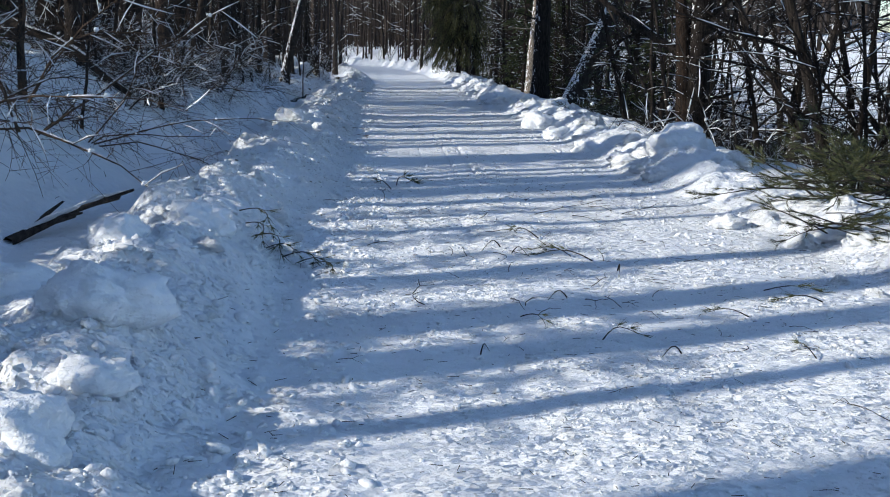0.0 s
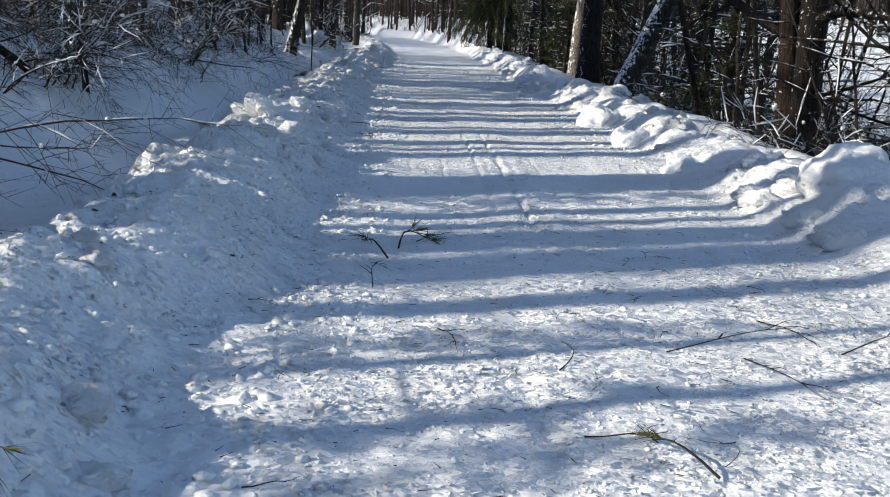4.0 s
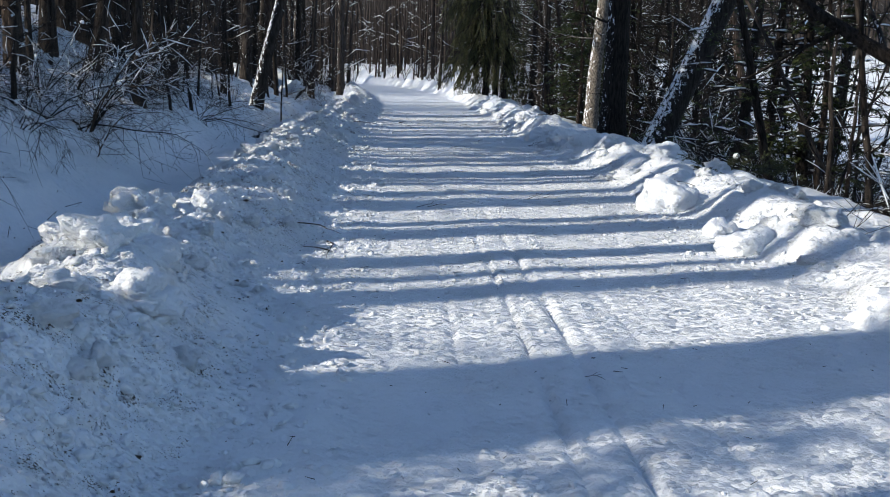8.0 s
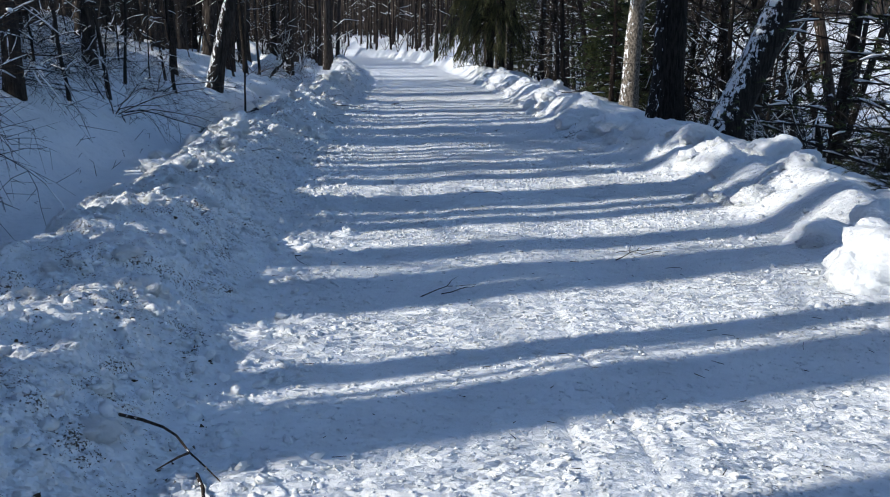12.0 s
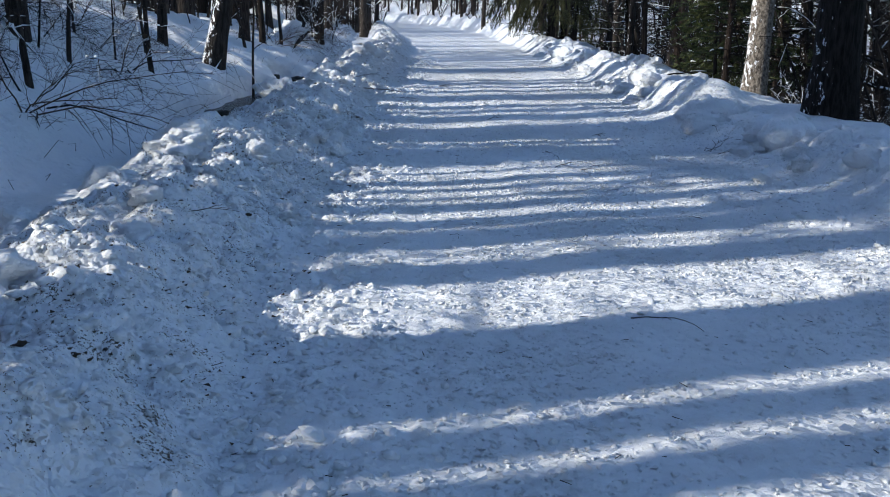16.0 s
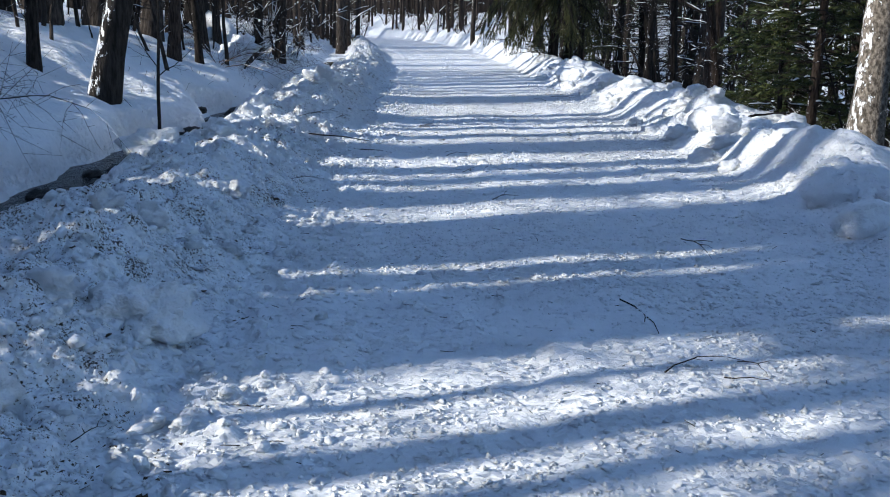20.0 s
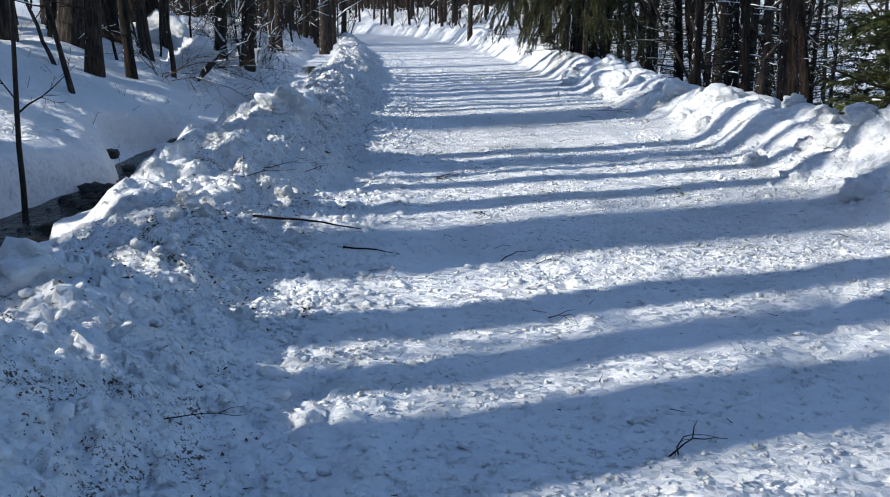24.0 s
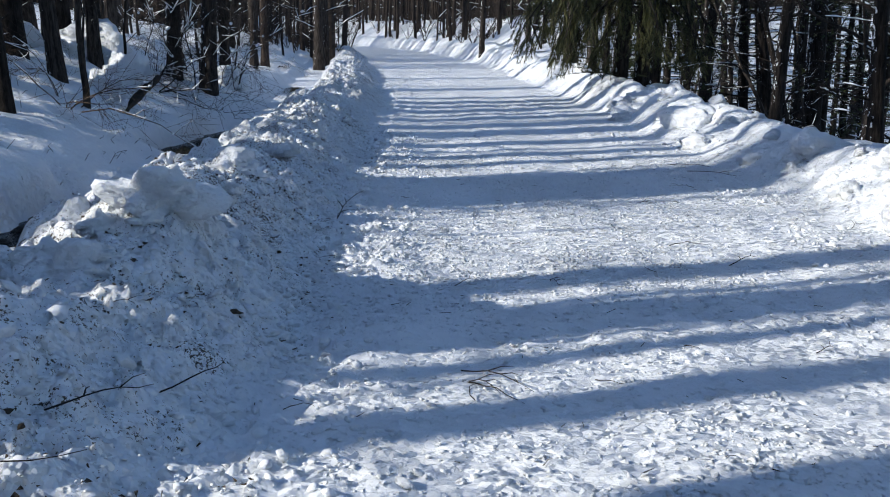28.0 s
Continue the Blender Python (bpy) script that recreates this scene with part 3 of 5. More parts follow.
# trees on the left whose places are known: u, y, size, tilt, kind
for x, y, kind, size, tilt, turn in (
        (-7.1, 20.3, 0, 1.15, (2, 2), 0), (-7.3, 19.0, 3, 1.15, (0, 3), 40), (-6.3, 29.0, 2, 0.85, (0, 0), 10), (-7.4, 30.2, 2, 1.0, (0, 10), 20), (-7.0, 34.2, 4, 1.05, (0, 0), 80),
        (-7.4, 40.3, 6, 1.0, (0, 0), 50), (-7.4, 47.0, 5, 0.95, (0, 2), 30), (-7.15, 47.8, 6, 0.9, (0, -5), 60), (-7.0, 55.2, 2, 1.0, (0, -2), 200), (-7.6, 55.6, 1, 1.05, (0, 0), 100),
        (-8.2, 75.0, 2, 1.3, (0, 0), 10), (-8.6, 80.0, 4, 1.1, (0, 0), 70), (-8.1, 61.0, 1, 1.0, (0, 0), 20), (-8.5, 66.0, 0, 1.1, (0, 0), 120), (-9.0, 70.0, 5, 1.0, (0, 0), 220),
        (-8.1, 53.0, 0, 1.0, (0, 3), 210), (-7.9, 51.0, 4, 0.95, (0, -4), 10), (-8.0, 24.5, 1, 0.9, (2, 4), 170), (-8.4, 26.6, 6, 0.9, (0, 2), 30)):
    near = min((d for d in np.arange(-0.5, 0.51, 0.04) if clear_of_light(y + d - K * x, 0.08)), key=abs, default=0.0)
    tall[kind].place(x, y + near, turn, 0.76 * size, tilt, group="trees of the hillside woods")
tall_snowy = Kind(lambda: make_tree(random.Random(300), "tree", "leaning hardwood tree with snow plastered on its upper side", 13, 0.19, BARK_SNOW, (0.26, 0.05), limbs=5, first=4.5))
thin[3].place(-5.68, 40.5, 0, 0.75, group="saplings of the hillside woods")
tall_snowy.place(-6.45, 40.6, 0, 1.0, group="trees of the hillside woods")
# the trunks that throw the bands of shade
COS = math.cos(radians(SHADE_DIR))
stems = []


def throw_shade(a, b):
    """Trunks on the hillside whose shadows together cover the stretch a to b of the trail."""
    n = max(1, math.ceil((b - a - 0.05) / 0.5))
    w = (b - a) / n + (0.05 if n > 1 else 0)
    for k in range(n):
        mid = a + (b - a) * (k + 0.5) / n
        need = w * COS / 2
        for again in range(30):
            off = 6.8 + 5.5 * rng.random() ** 1.2
            y = mid - K * off
            y = mid + K * at_u(-off, y)
            x = at_u(-off, y)
            if all(math.hypot(x - p, y - q) > 0.7 for p, q in stems):
                break
        stems.append((x, y))
        kind = tall[rng.choice((0, 3, 6)) if need < 0.09 else rng.randrange(7)]
        side, up = rng.choice((-1, 1)), rng.uniform(0.9, 1.25)
        h = off / COS * math.tan(radians(SUN_EL)) - gz(x, y)
        sway, r = (np.interp(h / up, kind.axis[:, 1], kind.axis[:, c]) for c in (0, 2))
        size = min(max(need / float(r), 0.3), 2.0)
        y -= side * float(sway) * size / COS
        kind.place(x, y, SHADE_DIR + (0 if side > 0 else 180), size, (0, rng.uniform(-2, 2)), group="trees of the hillside woods", tall=up)


edge = -5.0
for a, b in LIT:
    if a < 62 or (a < 95 and rng.random() < 0.6):
        throw_shade(edge, a)
    edge = b
for k in range(34):
    y = rng.uniform(52, 95)
    x = at_u(-rng.uniform(7, 30), y)
    if clear_of_light(y - K * x, 0.3):
        tall[rng.randrange(7)].place(x, y, rng.uniform(0, 360), rng.uniform(0.6, 1.2), (rng.uniform(-2, 2), rng.uniform(-3, 3)), group="trees of the hillside woods")
for k in range(110):
    y = rng.uniform(12, 90)
    x = at_u(-5.2 - 13 * rng.random() ** 1.5, y)
    for again in range(25):
        if not clear_of_light(y - K * x, 0.1):
            y = rng.uniform(12, 90)
            x = at_u(-5.2 - 13 * rng.random() ** 1.5, y)
    thin[rng.randrange(6)].place(x, y, rng.uniform(0, 360), rng.uniform(0.5, 1.2), (rng.uniform(-8, 8), rng.uniform(-4, 10)), group="saplings of the hillside woods")

for k in range(70):
    y = rng.uniform(34, 58)
    x = at_u(-5.6 - 8 * rng.random() ** 1.2, y)
    thin[rng.randrange(6)].place(x, y, rng.uniform(0, 360), rng.uniform(0.2, 0.7), (rng.uniform(-14, 14), rng.uniform(-8, 20)), group="saplings of the hillside woods")
# unseen saplings, added only to cast shade on the left edge near the start
for x, y, size in ((-5.2, 4.6, 0.4), (-5.5, 5.3, 0.35), (-5.0, 5.9, 0.4)):
    thin[rng.randrange(6)].place(x, y, rng.uniform(0, 360), size, group="saplings of the hillside woods")
# right side
for k in range(26):
    y = rng.uniform(11, 32)
    x = at_u(5.7 + 3.0 * rng.random(), y)
    thin[rng.randrange(6)].place(x, y, rng.uniform(0, 360), rng.uniform(0.8, 1.5), (rng.uniform(-16, 16), rng.uniform(0, 30)), sink=0.05, group="saplings along the river side")
big = Kind(lambda: make_tree(random.Random(401), "tree", "thick dark tree with a split trunk beside the bank", 15, 0.33, BARK_DARK, (0.03, 0.0), limbs=20, first=1.6, limb_len=4.6, droop=-0.02, twigs=1.7))
big_tree = big.place(5.75, 24.2, 30, 1.0, sink=0.1)
split = Tubes()
split.tube([(-0.14, 0.06, -0.3), (-0.18, 0.08, 0.7), (-0.26, 0.12, 1.8), (-0.36, 0.18, 3.2), (-0.75, 0.4, 6.5)], [0.26, 0.21, 0.17, 0.14, 0.06], 10)
part("second_trunk", split.mesh("second_trunk", BARK_TORN), big_tree, "torn brown second trunk")
lean = Kind(lambda: make_tree(random.Random(402), "tree", "leaning tree with snow plastered along its upper side", 14, 0.33, BARK_SNOW, (0.46, 0.14), limbs=6, first=3.5, limb_len=3.0))
lean.place(3.95, 35.0, 0, 1.0, sink=0.1)
thick = Kind(lambda: make_tree(random.Random(403), "tree", "stout old tree with deeply furrowed dark bark", 17, 0.30, BARK_DARK, (0.0, 0.01), limbs=6, first=5.0, limb_len=3.0, sides=12))
thick.place(3.15, 35.7, 0, 1.0, sink=0.05)
birch = Kind(lambda: make_tree(random.Random(404), "tree", "pale flaky-barked tree flecked with snow", 15, 0.20, BARK_BIRCH, (0.05, 0.0), limbs=6, first=4.5, limb_len=2.6))
birch.place(3.12, 39.8, 0, 1.0, sink=0.05)
brown = Kind(lambda: make_tree(random.Random(405), "tree", "straight red-brown tree trunk behind the bank", 16, 0.23, BARK_RED, (-0.01, 0.0), limbs=5, first=6, limb_len=2.4))
brown.place(3.9, 51.9, 0, 1.0, sink=0.05)
brown.place(0.9, 74.0, 90, 0.9, sink=0.05, label="grey-brown trunk behind the drooping pine")
for x, y, kind, size, tilt in ((5.1, 60.5, 1, 1.35, (0, 3)), (5.9, 62.5, 3, 1.5, (0, 1)), (5.7, 65.6, 1, 1.2, (0, 0)), (2.7, 50.5, 6, 0.9, (0, 3)), (7.9, 40.4, 3, 0.9, (-4, 13)), (8.4, 41.2, 6, 0.8, (0, 17)),
                               (5.24, 29.3, 6, 0.75, (-6, 20)), (7.3, 37.6, 5, 0.8, (0, 13)), (3.0, 56.0, 6, 1.0, (0, 2)), (3.6, 58.5, 3, 1.0, (0, 8)), (2.8, 61.0, 4, 1.0, (0, 0)), (3.4, 64.0, 0, 1.1, (0, 5)),
                               (1.8, 68.0, 2, 1.1, (0, 0)), (1.4, 72.0, 4, 1.2, (0, 0)), (0.9, 77.0, 0, 1.0, (0, 0)), (-2.2, 86.0, 3, 1.1, (0, 0)), (-3.6, 112.0, 1, 1.0, (0, 0)), (-4.4, 113.0, 3, 0.9, (0, 0)),
                               (5.6, 47.0, 5, 0.9, (0, 3)), (6.4, 44.0, 1, 1.0, (0, 6)), (4.9, 43.0, 3, 0.9, (0, 0)), (7.4, 33.0, 1, 0.9, (0, 6))):
    tall[kind].place(x, y, rng.uniform(0, 360), size, tilt, sink=0.1, group="trees along the river side")
for k in range(22):
    y = rng.uniform(46, 95)
    x = at_u(5.0 + 9 * rng.random() ** 1.2, y)
    tall[rng.randrange(7)].place(x, y, rng.uniform(0, 360), rng.uniform(0.45, 0.95), (rng.uniform(-5, 5), rng.uniform(-3, 12)), sink=0.15, group="trees along the river side")
bushy = [Kind(lambda i=i: make_tree(random.Random(420 + i), "tree", "crooked riverside tree with many snow-lined low branches", 8 + i, 0.10 + 0.02 * i, (BARK_DARK, BARK, BARK_DARK)[i], (0.12, 0.02), limbs=24, first=0.9, limb_len=3.2, droop=-0.02, twigs=2.0, snowy=0.22)) for i in range(3)]
for k in range(28):
    y = rng.uniform(39, 58) if k > 11 else rng.uniform(13, 22)
    x = at_u(5.8 + 5.5 * rng.random() ** 1.1, y)
    bushy[k % 3].place(x, y, rng.uniform(0, 360), rng.uniform(0.6, 1.15), (rng.uniform(-6, 6), rng.uniform(-4, 14)), sink=0.1, group="trees along the river side")
for k in range(60):
    y = rng.uniform(9, 80)
    x = at_u((5.6 if y < 34 else 4.6) + (3 if y < 45 else 6) * rng.random(), y)
    thin[rng.randrange(6)].place(x, y, rng.uniform(0, 360), rng.uniform(0.5, 1.1), (rng.uniform(-14, 14), rng.uniform(0, 28)), sink=0.05, group="saplings along the river side")


# ---- shrubs, far woods ----
def make_shrub(rng, label, stems, length, r, up, mat, snowy):
    """Stems that rise, arch over and hang, with fine crooked twigs."""
    root = tagged(new("shrub"), label, "shrub")
    sn = Tubes()
    for k in range(stems):
        w = rng.uniform(0, 6.283)
        t = Tubes()
        line = wander(rng, (0.2 * math.cos(w), 0.2 * math.sin(w), -0.06), (math.cos(w), math.sin(w), up * rng.uniform(0.5, 1.4)), length * rng.uniform(0.55, 1.2), 8, 0.24, -0.13)
        rad = taper(r * rng.uniform(0.7, 1.2), 8, 0.22)
        t.tube(line, rad, 4, False)
        for c in range(17):
            f = rng.uniform(0.6, 7.99)
            i = int(f)
            p, along = line[i].lerp(line[i + 1], f - i), (line[i + 1] - line[i]).normalized()
            side = along.cross(Vector((rng.uniform(-1, 1), rng.uniform(-1, 1), rng.uniform(-1, 1)))).normalized()
            twig = wander(rng, p, along * 0.7 + side, length * rng.uniform(0.14, 0.42), 4, 0.22, -0.08)
            t.tube(twig, taper(max(rad[i] * 0.5, 0.0032), 4, 0.3), 3, False)
            for e in range(3):
                q = twig[1 + e]
                t.tube([q, q + (along + Vector((rng.uniform(-1, 1), rng.uniform(-1, 1), rng.uniform(-1.0, 0.6)))) * length * rng.uniform(0.05, 0.13)], [0.0026, 0.0012], 3, False)
            if rng.random() < snowy:
                lift = Vector((0, 0, 0.006))
                sn.tube([twig[0] + lift, twig[1] + lift * 1.8, twig[2] + lift], [0.003, 0.009, 0.003], 4, False)
        for i in range(2, 7):
            if rng.random() < snowy:
                lift = Vector((0, 0, rad[i] + 0.004))
                sn.tube([line[i] + lift, line[i].lerp(line[i + 1], 0.5) + lift * 1.4, line[i + 1] + lift], [0.003, 0.009, 0.003], 4, False)
        for c in range(2):
            q = line[rng.randrange(2, 8)] + Vector((0, 0, 0.015))
            w = rng.uniform(0.012, 0.03)
            sn.tube([q - Vector((w, 0, w)), q - Vector((w * 0.4, 0, 0)), q + Vector((w * 0.5, w * 0.3, w * 0.4)), q + Vector((w, w * 0.5, w * 0.9))], [w * 0.3, w, w * 0.8, w * 0.2], 6)
        part("stem", t.mesh("stem", mat), root)
    if sn.f:
        tagged(part("snow", sn.mesh("snow", SOFT_SNOW), root, "thin snow on the stems"), kind="stuff")
    return root


shrubs = [Kind(lambda i=i: make_shrub(random.Random(500 + i), "tangled bare shrub with arching dark stems", 6 + i % 2, 1.9 + 0.25 * (i % 3), 0.0105, 0.7 + 0.25 * (i % 4), TWIG if i < 5 else TWIG_TAN, 0.34)) for i in range(6)]
for k in range(42):
    y = rng.uniform(11, 75) if k > 18 else rng.uniform(15, 34)
    x = at_u(-5.3 - 5.0 * rng.random() ** 1.2, y)
    shrubs[rng.randrange(6)].place(x, y, rng.uniform(0, 360), rng.uniform(0.5, 1.15), (rng.uniform(-10, 10), rng.uniform(0, 25)), group="shrubs of the hillside")
for k in range(40):
    y = rng.uniform(8, 17) if k < 8 else rng.uniform(17, 38)
    x = at_u(-5.0 - 2.6 * rng.random(), y)
    shrubs[rng.randrange(6)].place(x, y, rng.uniform(0, 360), rng.uniform(0.5, 1.0), (rng.uniform(-10, 10), rng.uniform(0, 25)), group="shrubs of the hillside")
for k in range(40, 150):
    y = rng.uniform(30, 65) if k > 125 else rng.uniform(10, 42) if k > 90 else rng.uniform(12.5, 30)
    x = at_u((5.9 if k < 91 else 5.4) + 3.4 * rng.random() ** 1.3, y)
    if math.hypot(x - 4.2, y - 34.5) < 1.6:
        continue
    shrubs[rng.randrange(5)].place(x, y, rng.uniform(0, 360), rng.uniform(0.6, 1.1) * (1.5 if k < 91 else 1.0), (rng.uniform(-10, 10), rng.uniform(-10, 15)), group="shrubs of the river side")

for k in range(42):
    y = rng.uniform(14, 46)
    x = at_u(7.2 + 4.5 * rng.random(), y)
    shrubs[rng.randrange(5)].place(x, y, rng.uniform(0, 360), rng.uniform(1.5, 2.3), (rng.uniform(-10, 10), rng.uniform(-10, 15)), group="shrubs of the river side")


def far_woods(name, label, places, rng, mat, twigs=7):
    t, white = Tubes(), Tubes()
    floor = ground_z(np.array([q[0] for q in places]), np.array([q[1] for q in places]), False)[0]
    for (x, y, h, r), z in zip(places, floor):
        lx, ly = rng.gauss(0, 0.04), rng.gauss(0, 0.03)
        pts = [(x, y, z - 0.3), (x + lx * h * 0.4, y + ly * h * 0.4, z + h * 0.4), (x + lx * h, y + ly * h, z + h)]
        t.tube(pts, [r * 1.1, r * 0.75, r * 0.2], 5, False)
        for c in range(twigs):
            f = rng.uniform(0.04, 0.75)
            w = rng.uniform(0, 6.283)
            ln = rng.uniform(0.8, 3.2) * (1.15 - 0.6 * f)
            p = Vector((x + lx * h * f, y + ly * h * f, z + h * f))
            m = p + Vector((math.cos(w) * ln * 0.5, math.sin(w) * ln * 0.5, ln * rng.uniform(0.0, 0.35)))
            q = p + Vector((math.cos(w + 0.4) * ln, math.sin(w + 0.4) * ln, ln * rng.uniform(-0.1, 0.7)))
            t.tube([p, m, q], [r * 0.22, r * 0.14, 0.008], 3, False)
            if rng.random() < 0.18:
                white.tube([p.lerp(m, 0.3) + Vector((0, 0, 0.03)), m + Vector((0, 0, 0.05)), m.lerp(q, 0.6) + Vector((0, 0, 0.03))], [0.012, 0.035, 0.012], 3, False)
            t.tube([m, m + (q - p).cross(Vector((0.2, 0.3, 0.9))) * rng.uniform(-0.5, 0.5) + Vector((0, 0, 0.2))], [r * 0.12, 0.006], 3, False)
    tagged(new("branch_snow", white.mesh("branch_snow", SOFT_SNOW)), "thin snow on the branches of the far woods", "snow", kind="stuff")
    return tagged(new(name, t.mesh(name, mat)), label, "woods", kind="stuff")


spots = []
for k in range(1150):
    y = 84 + 150 * rng.random() ** 1.15
    spots.append((-5.5 - 0.16 * (y - 82) + rng.uniform(-52, 46), y, rng.uniform(9, 17), rng.uniform(0.07, 0.2)))
for k in range(700):
    y = 98 + 62 * rng.random()
    spots.append((-10 - 0.2 * (y - 98) + rng.uniform(-34, 30), y, rng.uniform(8, 15), rng.uniform(0.04, 0.12)))
spots = [q for q in spots if abs(q[0] - centre(q[1])) > 3.3]
far_woods("far_woods", "dense leafless woods beyond the bend of the trail", spots, rng, FAR_BARK, 9)
spots = []
while len(spots) < 520:
    y = rng.uniform(-25, 110)
    x = at_u(-rng.uniform(17, 70), y)
    if clear_of_light(y - K * x, 0.2):
        spots.append((x, y, rng.uniform(9, 15), rng.uniform(0.06, 0.16)))
far_woods("far_woods", "dense leafless woods up the hillside", spots, rng, FAR_BARK, 5)


def ridge(name, label, line, height, mat, seed):
    """A wooded ridge far behind all else: a long slope with a ragged crest."""
    n = 260
    k = np.linspace(0, 1, n)
    px, py = np.interp(k, np.linspace(0, 1, len(line)), [p[0] for p in line]), np.interp(k, np.linspace(0, 1, len(line)), [p[1] for p in line])
    top = height * (0.75 + 0.6 * fbm(k * 9, k * 0, seed, 3)) + 2.5 * fbm(k * 160, k * 0, seed + 3, 2)
    f = np.array([0, 0.35, 0.7, 1.0])[:, None]
    away = np.stack((px, py)) / np.hypot(px, py)
    X, Y = px[None] + away[0] * f * 40, py[None] + away[1] * f * 40
    me = grid_mesh(name, X, Y, -4 + f * (top[None] + 4))
    me.materials.append(mat)
    return tagged(new(name, me), label, "hill", kind="structure")


RIDGE = plain_material("wooded_ridge", (0.02, 0.017, 0.015), (0.075, 0.062, 0.054), 0.35, 1.0, 0.0, 0.0)
ridge("backdrop", "brown leafless wooded ridge beyond the trail", ((-230, -20), (-190, 150), (-90, 240), (10, 260), (110, 270)), 42, RIDGE, 401)
ridge("backdrop", "low wooded hills beyond the river", ((110, 271), (190, 240), (260, 120), (280, -60)), 13, RIDGE, 411)


def far_shore():
    t = Tubes()
    r = random.Random(31)
    for k in range(900):
        y = r.uniform(-20, 330)
        x = centre(min(y, 90)) + 84 + 70 * r.random() ** 1.8
        z = 0.2 + 0.05 * (x - 84)
        h = r.uniform(2.5, 7)
        for c in range(7):
            w, o = r.uniform(0, 6.283), r.uniform(0.2, 1.6)
            p = Vector((x + 0.5 * math.cos(w), y + 0.5 * math.sin(w), z - 0.5))
            q = p + Vector((math.cos(w) * o, math.sin(w) * o, h * r.uniform(0.5, 1)))
            t.tube([p, p.lerp(q, 0.5) + Vector((0.1, 0.2, 0.1)), q], [0.06, 0.045, 0.015], 3, False)
            for e in range(3):
                g = p.lerp(q, r.uniform(0.3, 0.95))
                t.tube([g, g + Vector((r.uniform(-1, 1), r.uniform(-1, 1), r.uniform(0.2, 1.1)))], [0.03, 0.01], 3, False)
    return tagged(new("far_shrubs", t.mesh("far_shrubs", SHORE)), "sunlit tan and frosted brush on the far river shore", "brush", kind="stuff")


far_shore()


def far_brush():
    """Low brush under the far woods."""
    r = random.Random(33)
    n = 900
    ys = np.array([90 + 80 * r.random() ** 1.2 for k in range(n)])
    xs = np.array([-8 - 0.2 * (ys[k] - 90) + r.uniform(-26, 26) for k in range(n)])
    off = np.abs(xs - centre(ys))
    zs = ground_z(xs, ys, False)[0]
    t = Tubes()
    for k in range(n):
        if off[k] < 3.2:
            continue
        for c in range(6):
            w, ln = r.uniform(0, 6.283), r.uniform(0.6, 2.2)
            p = Vector((xs[k], ys[k], zs[k] - 0.05))
            q = p + Vector((math.cos(w) * 0.5, math.sin(w) * 0.5, r.uniform(0.5, 1.0))) * ln
            t.tube([p, p.lerp(q, 0.5) + Vector((0, 0, 0.1)), q], [0.022, 0.015, 0.008], 3, False)
            t.tube([p.lerp(q, 0.5), p.lerp(q, 0.5) + Vector((r.uniform(-0.7, 0.7), r.uniform(-0.7, 0.7), r.uniform(0, 0.7)))], [0.012, 0.006], 3, False)
    tagged(new("far_brush", t.mesh("far_brush", FAR_BARK)), "low dark brush under the woods beyond the bend", "brush", kind="stuff")


far_brush()


# ---- conifers ----
def needles(rng, t, p, d, count, length, width, spreadness=0.8):
    """A tuft of needles at p about the direction d."""
    d = Vector(d).normalized()
    for k in range(count):
        v = Vector((rng.uniform(-1, 1), rng.uniform(-1, 1), rng.uniform(-1, 1)))
        q = (d + v * spreadness).normalized()
        t.blade(p, p + q * length * rng.uniform(0.7, 1.15), width, q.cross(v).normalized())


